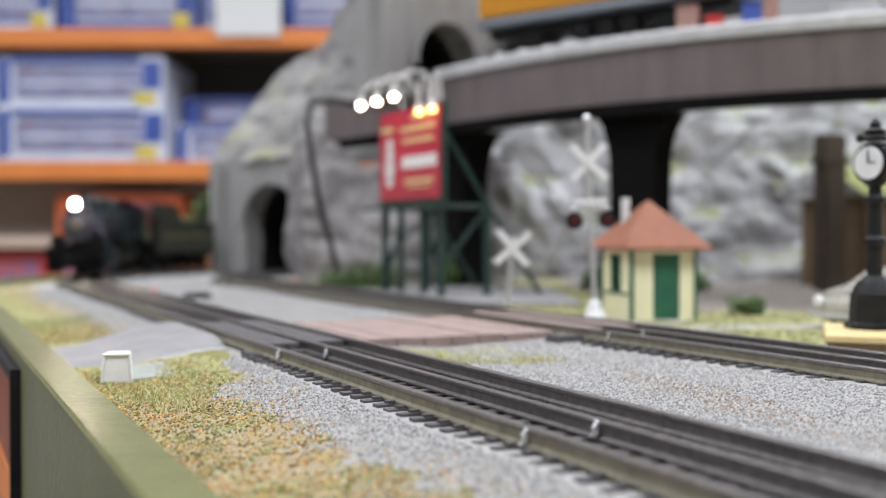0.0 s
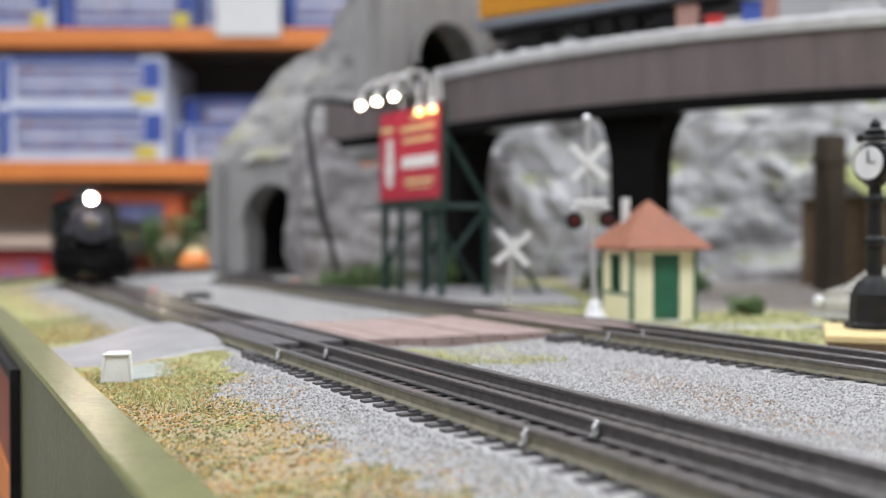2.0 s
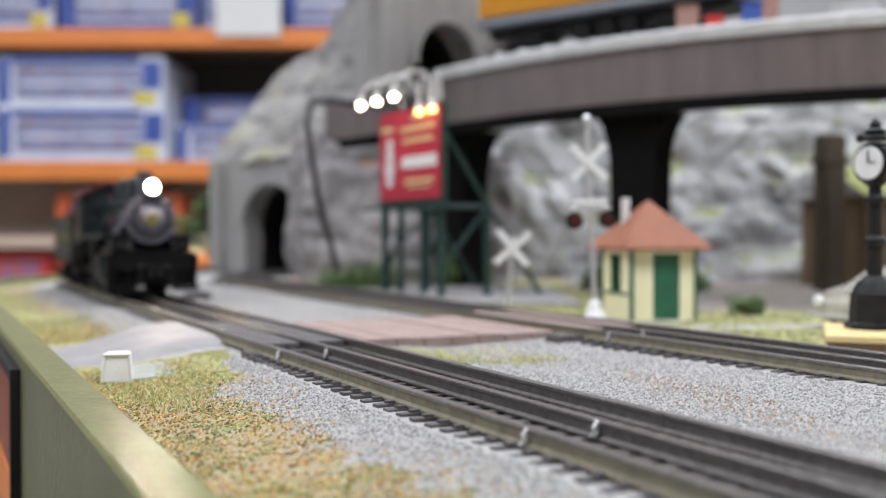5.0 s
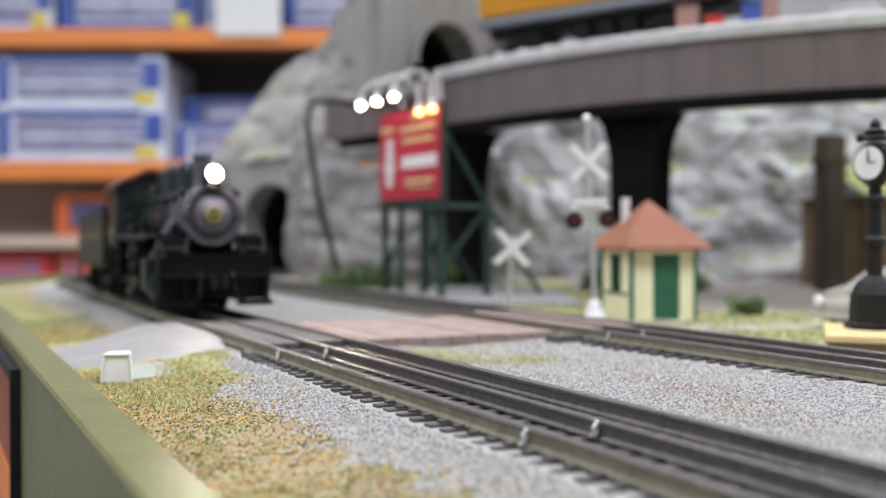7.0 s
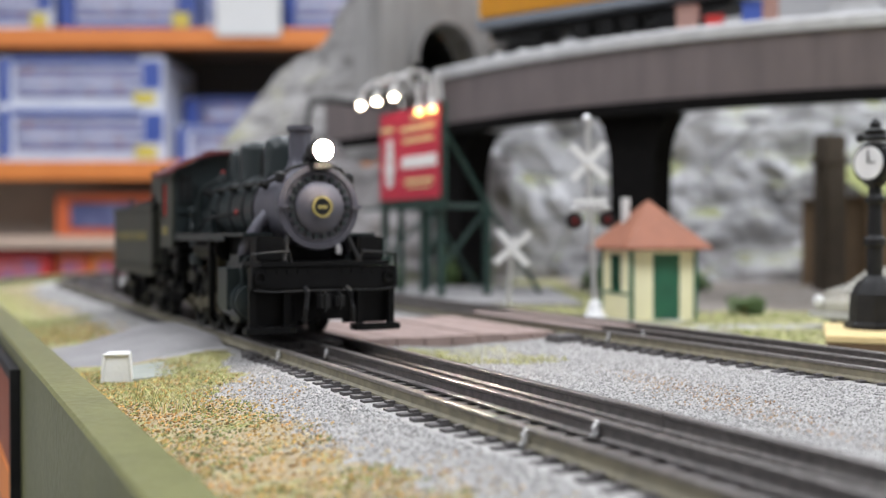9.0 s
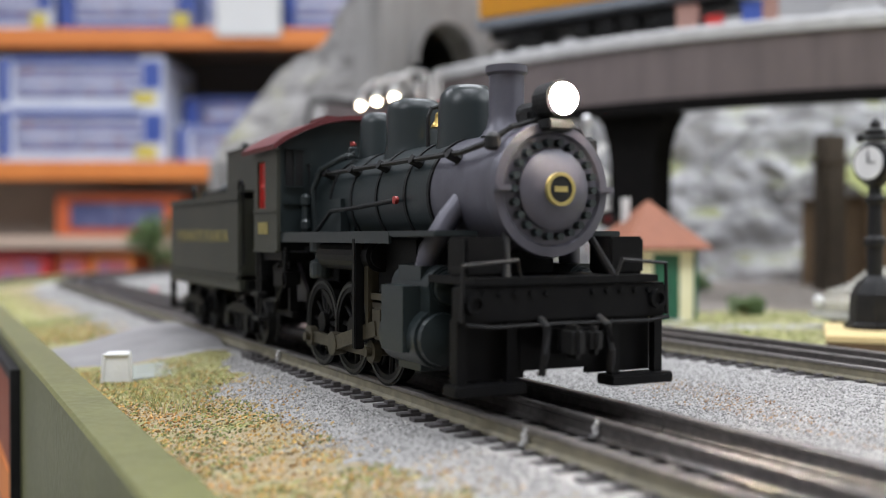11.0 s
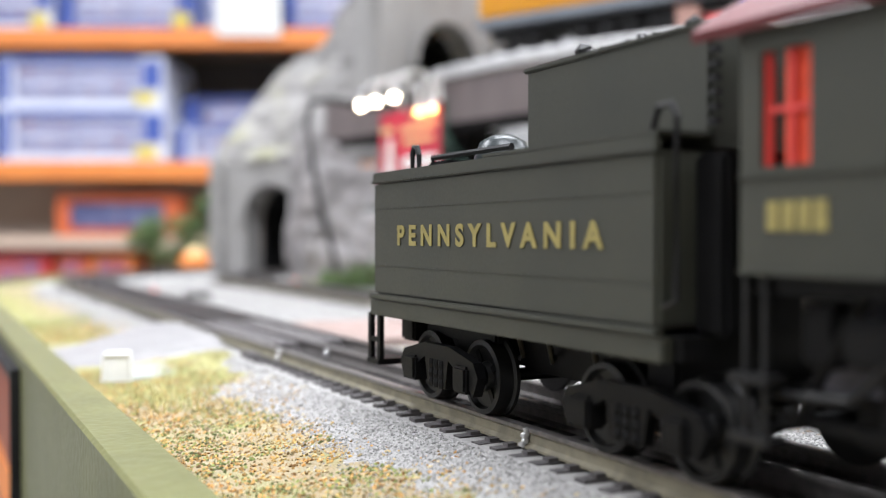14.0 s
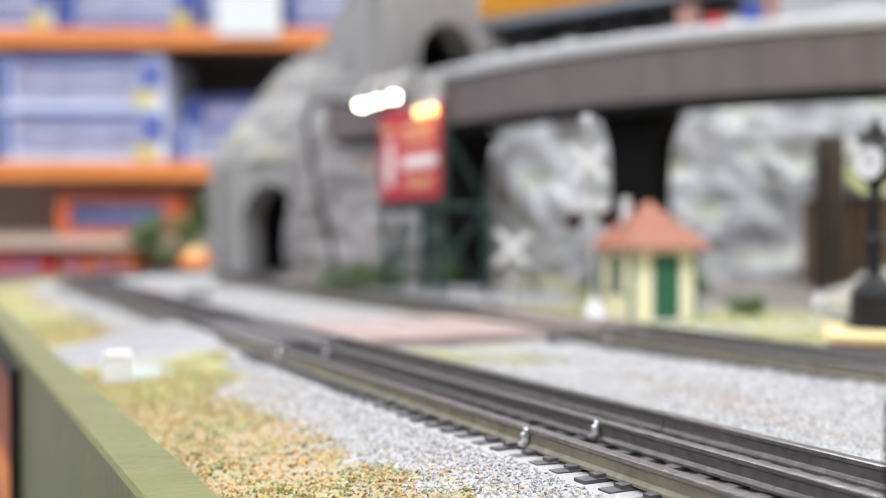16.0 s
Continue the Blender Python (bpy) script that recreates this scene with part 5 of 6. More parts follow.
for sy in (-1, 1):
    bm = BM()
    for z in (0.0528, 0.0645):
        box(bm, -0.1271, sy * 0.0205 - 0.0030, z, -0.1267, sy * 0.0205 + 0.0030, z + 0.0004)
    box(bm, -0.1271, sy * 0.0205 - 0.0002, 0.0532, -0.1268, sy * 0.0205 + 0.0002, 0.0645)
    part("window_bars", bm, "loco_green", cab)
    part("front_grab", tube(BM(), [(-0.1276, sy * 0.0160, 0.047), (-0.1262, sy * 0.0160, 0.047), (-0.1262, sy * 0.0160, 0.060), (-0.1276, sy * 0.0160, 0.060)], 0.0005, 6), "black", cab)
    part("sill_plate", box(BM(), -0.1276, sy * 0.0205 - 0.0034, 0.0475, -0.1270, sy * 0.0205 + 0.0034, 0.0483), "loco_green", cab)
    part("side_bead", box(BM(), CX0, sy * (CY + 0.0002) - 0.0003, 0.0452, CX1, sy * (CY + 0.0002) + 0.0003, 0.0456), "tender_green", cab)
    part("side_bead", box(BM(), CX0, sy * (CY + 0.0002) - 0.0003, 0.0325, CX1, sy * (CY + 0.0002) + 0.0003, 0.0331), "tender_green", cab)
    part("ash_pan_side", prism(BM(), [(sy * 0.0130, 0.0165), (sy * 0.0142, 0.0165), (sy * 0.0185, 0.0290), (sy * 0.0173, 0.0290)], -0.1475, -0.1305), "graphite", loco, "grey sloping ash pan side")
    part("linkage", tube(BM(), [(-0.1465, sy * 0.0205, 0.0125), (-0.1415, sy * 0.0210, 0.0205), (-0.1365, sy * 0.0212, 0.0275), (-0.1325, sy * 0.0212, 0.0335)], 0.0010, 8), "chassis", loco, "black slanting brake linkage")
    part("trailing_frame", box(box(BM(), -0.1500, sy * 0.0195 - 0.0012, 0.0120, -0.1290, sy * 0.0195 + 0.0012, 0.0138, bevel=0.0003), -0.1330, sy * 0.0195 - 0.0012, 0.0138, -0.1310, sy * 0.0195 + 0.0012, 0.0320), "chassis", loco)
    part("bracket", box(BM(), -0.0690, sy * 0.0242 - 0.0010, 0.0085, -0.0668, sy * 0.0235 + 0.0010, 0.0372, bevel=0.0003), "chassis", loco, "black upright bracket outside the rods")
    part("pump", lathe(BM(), [(0.0030, 0.0255), (0.0034, 0.0262), (0.0034, 0.0300), (0.0018, 0.0310), (0.0018, 0.0325), (0.0034, 0.0332), (0.0034, 0.0368)], pose(-0.1035, sy * 0.0205, 0), 16), "loco_green", loco, "green air pump under the running board")
up = [(-0.0285 + 0.057 * i / 16, arch_z(-0.0285 + 0.057 * i / 16) + 0.0010) for i in range(17)]
low = [(y * 0.985, z - 0.0014) for y, z in reversed(up)]
roof = part("cab_roof", prism(BM(), up + low, -0.1585, -0.1235), "roof_red", loco, "dark red arched cab roof", True)
part("roof_hatch", box(BM(), -0.148, -0.008, 0.0740, -0.134, 0.008, 0.0766, bevel=0.0005), "roof_red", roof)
part("cab_floor", box(BM(), -0.1520, -0.0245, 0.0300, -0.1275, 0.0245, 0.0325), "chassis", cab)
for x in (-0.151, -0.1475):
    part("cab_post", box(BM(), x - 0.0004, -0.0255, 0.010, x + 0.0004, -0.0247, 0.033), "black", cab)
part("cab_step", box(box(BM(), -0.153, -0.0265, 0.010, -0.146, -0.023, 0.0112), -0.153, -0.0265, 0.018, -0.146, -0.023, 0.0192), "black", cab)
# running boards, pipes, rails
for sy in (-1, 1):
    part("running_board", box(BM(), -0.127, sy * 0.0195 - 0.0055, 0.0374, -0.022, sy * 0.0195 + 0.0055, 0.0388, bevel=0.0003), "loco_green", loco)
    part("board_valance", box(BM(), -0.127, sy * 0.0247 - 0.0004, 0.0358, -0.046, sy * 0.0247 + 0.0004, 0.0385), "loco_green", loco)
    part("handrail", tube(BM(), [(-0.125, sy * 0.0142, 0.0565), (-0.100, sy * 0.0142, 0.0565), (-0.06, sy * 0.0142, 0.0567), (-0.03, sy * 0.0140, 0.0567), (-0.0185, sy * 0.0125, 0.0585), (-0.0165, sy * 0.009, 0.0615), (-0.0160, 0, 0.0640)], 0.0007, 6), "black", loco, "thin black handrail")
    for x in (-0.115, -0.095, -0.075, -0.055, -0.035):
        part("handrail_stanchion", rod(BM(), (x, sy * 0.0112, 0.0552), (x, sy * 0.0150, 0.0569), 0.0013), "black", loco)
    part("feed_pipe", tube(BM(), [(-0.122, sy * 0.0155, 0.039), (-0.122, sy * 0.0162, 0.052), (-0.119, sy * 0.0148, 0.058), (-0.112, sy * 0.011, 0.061), (-0.107, sy * 0.008, 0.0625)], 0.0010), "loco_green", loco)
    part("check_valve", lathe(BM(), [(0.0010, 0.0390), (0.0016, 0.0400), (0.0016, 0.0420), (0.0011, 0.0428), (0.0011, 0.0468), (0.0017, 0.0474), (0.0017, 0.0496), (0.0008, 0.0506)], pose(-0.1235, sy * 0.0182, 0), 12), "loco_green", loco, "upright check valve")
    part("whistle_cap", lathe(BM(), [(0.0003, 0), (0.0009, 0.0003), (0.0009, 0.0012), (0.0003, 0.0014)], pose(-0.1085, sy * 0.0085, 0.0645), 10), "valve_red", loco, "tiny red cap")
    part("fitting", lathe(BM(), [(0.0016, 0), (0.0019, 0.0008), (0.0012, 0.0016), (0.0014, 0.0030), (0.0008, 0.0036)], pose(-0.1085, sy * 0.0085, 0.0608), 12), "loco_green", loco, "brass-bodied valve painted green")
    part("air_tank", along_x(0.0042, -0.1, -0.062, sy * 0.0195, 0.0325, 18, bevel=0.001), "chassis", loco)
    part("reach_rod", tube(BM(), [(-0.1125, sy * 0.0185, 0.0392), (-0.1085, sy * 0.0178, 0.0420), (-0.1045, sy * 0.0172, 0.0448), (-0.085, sy * 0.0162, 0.0456), (-0.062, sy * 0.0158, 0.0468)], 0.0006, 8), "black", loco)
    part("valve_handle", lathe(BM(), [(0.0003, 0), (0.0011, 0.0003), (0.0011, 0.0012), (0.0003, 0.0014)], pose(-0.062, sy * 0.0152, 0.0468, sy * -90, 0, 0), 10), "valve_red", loco, "tiny red valve wheel")
    part("steam_pipe", tube(BM(), [(-0.033, sy * 0.0105, 0.0478), (-0.034, sy * 0.0155, 0.0415), (-0.0355, sy * 0.0195, 0.034), (-0.037, sy * 0.0205, 0.0275)], 0.0027, 12), "graphite", loco, "grey slanting steam pipe", True)
    cylb = part("cylinder", along_x(0.0068, -0.0485, -0.0275, sy * 0.0202, 0.0145, 24, bevel=0.0008), "loco_green", loco, "dark green cylinder", True)
    part("valve_chest", along_x(0.0050, -0.0485, -0.0275, sy * 0.0185, 0.0260, 20, bevel=0.0006), "loco_green", cylb, "", True)
    part("cylinder_casing", box(BM(), -0.0487, min(sy * 0.0278, sy * 0.012), 0.0068, -0.0278, max(sy * 0.0278, sy * 0.012), 0.0308, bevel=0.0045), "loco_green", cylb)
    part("cylinder_cover", lathe(BM(), [(0.0060, 0), (0.0058, 0.0012), (0.003, 0.0018), (0.0005, 0.0022)], pose(-0.0276, sy * 0.0205, 0.0145, *AX), 20), "loco_green", cylb, "round cylinder cover")
    part("valve_cover", lathe(BM(), [(0.0040, 0), (0.0038, 0.0010), (0.002, 0.0014), (0.0005, 0.0016)], pose(-0.0276, sy * 0.0185, 0.0260, *AX), 16), "loco_green", cylb)
    part("front_step", box(BM(), -0.0195, sy * 0.0185 - 0.0048, 0.0290, -0.011, sy * 0.0185 + 0.0048, 0.0375, bevel=0.0006), "chassis", loco)
    # footboards hung from the beam
    ft = part("footboard", box(BM(), -0.0125, sy * 0.0195 - 0.0085, 0.0045, -0.0065, sy * 0.0195 + 0.0085, 0.0068, bevel=0.0003), "chassis", loco, "black footboard")
    for y in (0.0135, 0.0255):
        part("hanger", box(BM(), -0.0108, sy * y - 0.0011, 0.0068, -0.0088, sy * y + 0.0011, 0.0205), "chassis", ft)
    part("cross_bar", tube(BM(), [(-0.007, sy * 0.012, 0.0275), (-0.0065, sy * 0.0135, 0.0325), (-0.007, sy * 0.0262, 0.0315), (-0.007, sy * 0.0265, 0.02)], 0.0005, 6), "black", loco)
    part("guide_bar", box(BM(), -0.064, sy * 0.0208 - 0.0009, 0.0195, -0.0485, sy * 0.0208 + 0.0009, 0.0207), "rod_metal", loco, "steel slide bar")
    part("valve_gear", box(box(BM(), -0.076, sy * 0.0215 - 0.0006, 0.0215, -0.0485, sy * 0.0215 + 0.0006, 0.0231), -0.0655, sy * 0.0222 - 0.0006, 0.0135, -0.0637, sy * 0.0222 + 0.0006, 0.033), "rod_metal", loco)
    part("gear_hanger", box(box(BM(), -0.0680, sy * 0.021 - 0.0015, 0.0195, -0.0640, sy * 0.021 + 0.0015, 0.0355, bevel=0.0005), -0.0735, sy * 0.0205 - 0.0012, 0.0255, -0.0685, sy * 0.0205 + 0.0012, 0.0335, bevel=0.001), "rod_metal", loco)
    part("brake_rigging", box(box(BM(), -0.135, sy * 0.0135 - 0.001, 0.0045, -0.055, sy * 0.0135 + 0.001, 0.0062), -0.131, sy * 0.014 - 0.0012, 0.006, -0.128, sy * 0.014 + 0.0012, 0.02), "chassis", loco)
    part("injector", box(box(BM(), -0.1365, sy * 0.0215 - 0.003, 0.0215, -0.1265, sy * 0.0215 + 0.003, 0.0275, bevel=0.001), -0.145, sy * 0.02 - 0.002, 0.0205, -0.139, sy * 0.02 + 0.002, 0.029, bevel=0.0008), "chassis", loco)
    part("pipe_run", tube(BM(), [(-0.15, sy * 0.023, 0.0165), (-0.135, sy * 0.0235, 0.0175), (-0.128, sy * 0.0235, 0.024), (-0.127, sy * 0.0235, 0.034)], 0.0007, 6), "black", loco)
part("pilot_beam", box(BM(), -0.0115, -0.0265, 0.0195, -0.007, 0.0265, 0.0272, bevel=0.0005), "chassis", loco, "black pilot beam")
for sy in (-1, 1):
    # added black fillers keep these gaps dark against the bright ground behind
    part("gap_plate", box(BM(), -0.0140, min(sy * 0.0085, sy * 0.0255), 0.0070, -0.0122, max(sy * 0.0085, sy * 0.0255), 0.0200), "chassis", loco, "added black plate that keeps the gap behind the footboard dark")
    part("gap_filler", box(BM(), -0.0630, min(sy * 0.0095, sy * 0.0185), 0.0280, -0.0440, max(sy * 0.0095, sy * 0.0185), 0.0372, bevel=0.0006), "chassis", loco)
part("pilot_deck", box(BM(), -0.028, -0.0235, 0.0274, -0.0065, 0.0235, 0.0290), "chassis", loco)
part("saddle", box(BM(), -0.047, -0.010, 0.010, -0.0265, 0.010, 0.036, bevel=0.002), "chassis", loco)
part("frame", box(BM(), -0.146, -0.0095, 0.0085, -0.012, 0.0095, 0.0290), "chassis", loco)
part("ash_pan", box(BM(), -0.140, -0.0125, 0.018, -0.110, 0.0125, 0.034), "chassis", loco)
cp = part("coupler", box(BM(), -0.011, -0.0042, 0.0125, -0.0045, 0.0042, 0.0190, bevel=0.001), "chassis", loco, "black knuckle coupler")
part("knuckle", box(box(BM(), -0.005, -0.0045, 0.0120, 0.0015, -0.0012, 0.0190, bevel=0.0012), -0.005, 0.0016, 0.0125, -0.0005, 0.0048, 0.0185, bevel=0.0012), "tyre", cp)
for sy in (-1, 1):
    part("poling_pocket", lathe(BM(), [(0.0022, 0), (0.0022, 0.0012), (0.0014, 0.0012), (0.0012, 0.0004)], pose(-0.0071, sy * 0.0235, 0.0235, *AX), 14), "chassis", loco)
    part("air_hose", tube(BM(), [(-0.007, sy * 0.0075, 0.020), (-0.004, sy * 0.0078, 0.0185), (-0.0035, sy * 0.0085, 0.013), (-0.0045, sy * 0.0088, 0.0085)], 0.0009, 8), "black", loco, "black rubber air hose")
    part("beam_brace", rod(BM(), (-0.010, sy * 0.014, 0.0285), (-0.0165, sy * 0.0105, 0.0395), 0.0010), "chassis", loco)
    for k in range(5):
        part("beam_bolt", cyl(BM(), 0.0007, 0.0008, pose(-0.0068, sy * (0.006 + k * 0.0038), 0.0256, *AX), n=6), "chassis", loco)
part("uncoupling_lever", tube(BM(), [(-0.006, -0.026, 0.0195), (-0.0055, -0.02, 0.0188), (-0.0055, -0.002, 0.0190), (-0.0055, 0.02, 0.0188), (-0.006, 0.026, 0.0195)], 0.0005, 6), "chassis", loco)
part("front_truck", box(BM(), -0.024, -0.007, 0.0095, -0.014, 0.007, 0.0125, bevel=0.001), "chassis", loco)

DRIVER, CRANK = 0.0122, 0.0052
DRIVE_X = (-0.0625, -0.0855, -0.1085)
PHASE = 2.57


def spoked(bm, r, y, sy):
    m = Matrix.Translation((0, y, 0)) @ Matrix.Rotation(radians(90), 4, "X")
    lathe(bm, [(r * 0.82, -0.0018), (r, -0.0018), (r, 0.0012), (r * 1.06, 0.0018 * -sy + 0.0), (r * 0.82, 0.0018)], m, 36, True)
    cyl(bm, r * 0.24, 0.0042, m, n=16)
    return bm


wheelsets = []
for x in DRIVE_X:
    w = part("driving_wheelset", rod(BM(), (0, -0.017, 0), (0, 0.017, 0), 0.0016, 10), "chassis", loco, "spoked black driving wheel pair on one axle")
    w.location = (x, 0, DRIVER)
    for sy in (-1, 1):
        wh = part("wheel", spoked(BM(), DRIVER, sy * 0.0165, sy), "chassis", w, "", True)
        part("tyre", lathe(BM(), [(DRIVER * 0.93, -0.0021), (DRIVER * 1.0, -0.0021), (DRIVER * 1.0, 0.0021), (DRIVER * 0.93, 0.0021)], Matrix.Translation((0, sy * 0.0165, 0)) @ Matrix.Rotation(radians(90), 4, "X"), 36, True), "tyre", w)
        for k in range(12):
            a = 6.2832 * k / 12
            part("spoke", rod(BM(), (DRIVER * 0.2 * math.cos(a), sy * 0.0165, DRIVER * 0.2 * math.sin(a)), (DRIVER * 0.85 * math.cos(a), sy * 0.0165, DRIVER * 0.85 * math.sin(a)), DRIVER * 0.06, 6), "chassis", w)
        q = 0 if sy < 0 else math.pi / 2
        part("counterweight", prism(BM(), [(DRIVER * 0.8 * math.cos(math.pi + q + t), DRIVER * 0.8 * math.sin(math.pi + q + t)) for t in (-0.7, -0.35, 0, 0.35, 0.7)], -0.0012, 0.0012, Matrix.Translation((0, sy * 0.0172, 0)) @ Matrix(((0, 1, 0, 0), (1, 0, 0, 0), (0, 0, 1, 0), (0, 0, 0, 1)))), "chassis", w)
        part("crank_pin", cyl(BM(), 0.0013, 0.007, Matrix.Translation((CRANK * math.cos(q), sy * 0.0195, CRANK * math.sin(q))) @ Matrix.Rotation(radians(90), 4, "X"), n=12), "rod_metal", w)
    wheelsets.append((w, x, DRIVER))
side_rods, main_rods, crossheads = [], [], []
for sy in (-1, 1):
    bm = box(BM(), DRIVE_X[2] - DRIVE_X[1], sy * 0.0205 - 0.0006, -0.0016, DRIVE_X[0] - DRIVE_X[1], sy * 0.0205 + 0.0006, 0.0016)
    for x in DRIVE_X:
        cyl(bm, 0.0030, 0.0020, Matrix.Translation((x - DRIVE_X[1], sy * 0.0205, 0)) @ Matrix.Rotation(radians(90), 4, "X"), n=16)
    side_rods.append((part("side_rod", bm, "rod_metal", loco, "steel side rod"), sy))
    bm = box(BM(), 0, sy * 0.0224 - 0.0006, -0.0019, 0.030, sy * 0.0224 + 0.0006, 0.0019)
    cyl(bm, 0.0033, 0.0018, Matrix.Translation((0, sy * 0.0224, 0)) @ Matrix.Rotation(radians(90), 4, "X"), n=16)
    main_rods.append((part("main_rod", bm, "rod_metal", loco, "steel main rod"), sy))
    bm = box(BM(), -0.003, sy * 0.0208 - 0.0018, -0.003, 0.003, sy * 0.0208 + 0.0018, 0.0052, bevel=0.0006)
    rod(bm, (0, sy * 0.0208, 0), (0.022, sy * 0.0208, 0), 0.0009)
    crossheads.append((part("crosshead", bm, "rod_metal", loco, "steel crosshead"), sy))

# tender
TL, TW = 0.1045, 0.0268
tank = part("tank", box(BM(), -TL, -TW, 0.0235, 0.001, TW, 0.0505, bevel=0.0008), "tender_green", tender, "olive green water tank")
for sy in (-1, 1):
    part("side_coping", box(BM(), -TL, sy * (TW - 0.0003) - 0.0006, 0.0505, 0.001, sy * (TW - 0.0003) + 0.0006, 0.0527, bevel=0.0003), "tender_green", tank)
    part("side_bead", box(BM(), -TL - 0.0003, sy * TW - 0.0007, 0.0500, 0.0012, sy * TW + 0.0007, 0.0508, bevel=0.0003), "tender_green", tank)
    part("side_ledge", box(BM(), -TL - 0.001, sy * TW - 0.0009, 0.0226, 0.0015, sy * TW + 0.0009, 0.0238, bevel=0.0003), "tender_green", tank)
    for z in (0.0305, 0.0440):
        part("plate_seam", box(BM(), -TL + 0.001, sy * TW - 0.00012, z, 0.0, sy * TW + 0.00007, z + 0.00016), "tender_green", tank)
    fr = part("frame_sill", box(BM(), -TL - 0.002, sy * (TW - 0.0012) - 0.0012, 0.0186, 0.002, sy * (TW - 0.0012) + 0.0012, 0.0226, bevel=0.0003), "tender_green", tender)
    fd = bpy.data.curves.new("lettering", "FONT")
    fd.body, fd.size, fd.space_character, fd.align_x, fd.align_y, fd.extrude, fd.offset = "PENNSYLVANIA", 0.0061, 1.62, "CENTER", "CENTER", 0.00005, 0.00022
    fd.materials.append(M["gold_paint"])
    tx = new("lettering", fd)
    tx.parent = tank
    tx["label"] = "gold painted lettering"
    tx.matrix_basis = pose(-0.0515, sy * (TW + 0.0002), 0.0375, 90, 0, 0 if sy < 0 else 180) @ Matrix.Diagonal((1.22, 1.0, 1.0, 1.0))
    part("grab_iron", tube(BM(), [(0.002, sy * 0.0262, 0.027), (0.0045, sy * 0.0262, 0.028), (0.0045, sy * 0.0262, 0.055), (0.0035, sy * 0.0262, 0.0568), (0.0005, sy * 0.0262, 0.0568), (-0.001, sy * 0.0262, 0.053)], 0.0006, 6), "black", tender, "bent black grab iron")
    st = part("rear_step", box(BM(), -TL - 0.0050, sy * 0.0225 - 0.004, 0.0066, -TL + 0.002, sy * 0.0225 + 0.004, 0.0080, bevel=0.0002), "chassis", tender, "black rear step")
    for x in (-TL - 0.0042, -TL + 0.0012):
        part("hanger", box(BM(), x - 0.0008, sy * 0.0255 - 0.0006, 0.0078, x + 0.0008, sy * 0.0255 + 0.0006, 0.0190), "chassis", st)
    part("step_bar", box(BM(), -TL - 0.0042, sy * 0.0255 - 0.0005, 0.0120, -TL + 0.0012, sy * 0.0255 + 0.0005, 0.0132), "chassis", st)
part("frame_floor", box(BM(), -TL - 0.004, -0.0245, 0.0190, 0.004, 0.0245, 0.0226), "chassis", tender)
part("rear_beam", box(BM(), -TL - 0.0045, -0.0255, 0.0182, -TL - 0.0022, 0.0255, 0.0236, bevel=0.0004), "chassis", tender)
bk = part("coal_bunker", box(BM(), -0.052, -0.0165, 0.0505, 0.001, 0.0165, 0.0705, bevel=0.0008), "tender_green", tender, "raised olive coal bunker")
part("bunker_bead", box(BM(), -0.0525, -0.0170, 0.0698, 0.0015, 0.0170, 0.0708, bevel=0.0003), "tender_green", bk)
part("slope_edge", box(BM(), -0.052, -TW, 0.0527, 0.001, TW, 0.0535, bevel=0.0002), "tender_green", bk)
bm = BM()
rng = random.Random(4)
for _ in range(130):
    c = (rng.uniform(-0.050, -0.002), rng.uniform(-0.0145, 0.0145), 0.0705 + rng.uniform(-0.0004, 0.0012))
    r = rng.uniform(0.0010, 0.0022)
    v = bmesh.ops.create_icosphere(bm, subdivisions=1, radius=r, matrix=pose(*c, rng.uniform(0, 90), rng.uniform(0, 90), 0))["verts"]
    for q in v:
        q.co += Vector((rng.uniform(-1, 1), rng.uniform(-1, 1), rng.uniform(-1, 1))) * r * 0.3
tagged(part("coal", bm, "black", bk, "heap of black coal"), kind="stuff")
part("water_hatch", lathe(BM(), [(0.0066, 0.0500), (0.0066, 0.0555), (0.0052, 0.0590), (0.0026, 0.0604), (0.0004, 0.0608)], pose(-0.0785, -0.006, 0)), "loco_green", tender, "round water hatch", True)
part("hatch_rail", tube(BM(), [(-0.096, -0.015, 0.050), (-0.096, -0.015, 0.0562), (-0.060, -0.015, 0.0562), (-0.060, -0.015, 0.050)], 0.0007, 6), "black", tender)
part("tool_box", box(BM(), -0.097, -0.016, 0.0500, -0.0875, 0.016, 0.0552, bevel=0.0005), "chassis", tender)
part("rear_handle", tube(BM(), [(-0.101, -0.018, 0.0505), (-0.101, -0.018, 0.0572), (-0.1000, -0.018, 0.0590), (-0.0985, -0.018, 0.0588), (-0.0975, -0.018, 0.057), (-0.0975, -0.018, 0.0505)], 0.0008, 6), "black", tender)
part("back_lamp", along_x(0.0026, -TL - 0.004, -TL, 0, 0.0535, 16, bevel=0.0004), "black", tender)
part("deck_pipe", tube(BM(), [(-0.100, -0.02, 0.0512), (-0.055, -0.02, 0.0512)], 0.0007, 6), "black", tender)
for k in range(7):
    part("bunker_rivet", box(BM(), 0.0008, -0.0169, 0.0545 + 0.0022 * k, 0.0026, -0.0157, 0.0555 + 0.0022 * k), "black", bk)
part("front_apron", box(BM(), 0.001, -0.020, 0.0226, 0.008, 0.020, 0.0500, bevel=0.0008), "chassis", tender)
part("drawbar", box(BM(), 0.003, -0.004, 0.012, 0.016, 0.004, 0.015), "chassis", tender)
cp = part("coupler", box(BM(), -TL - 0.011, -0.004, 0.0105, -TL - 0.0035, 0.004, 0.0175, bevel=0.001), "rod_metal", tender, "grey knuckle coupler")
TR = 0.0079
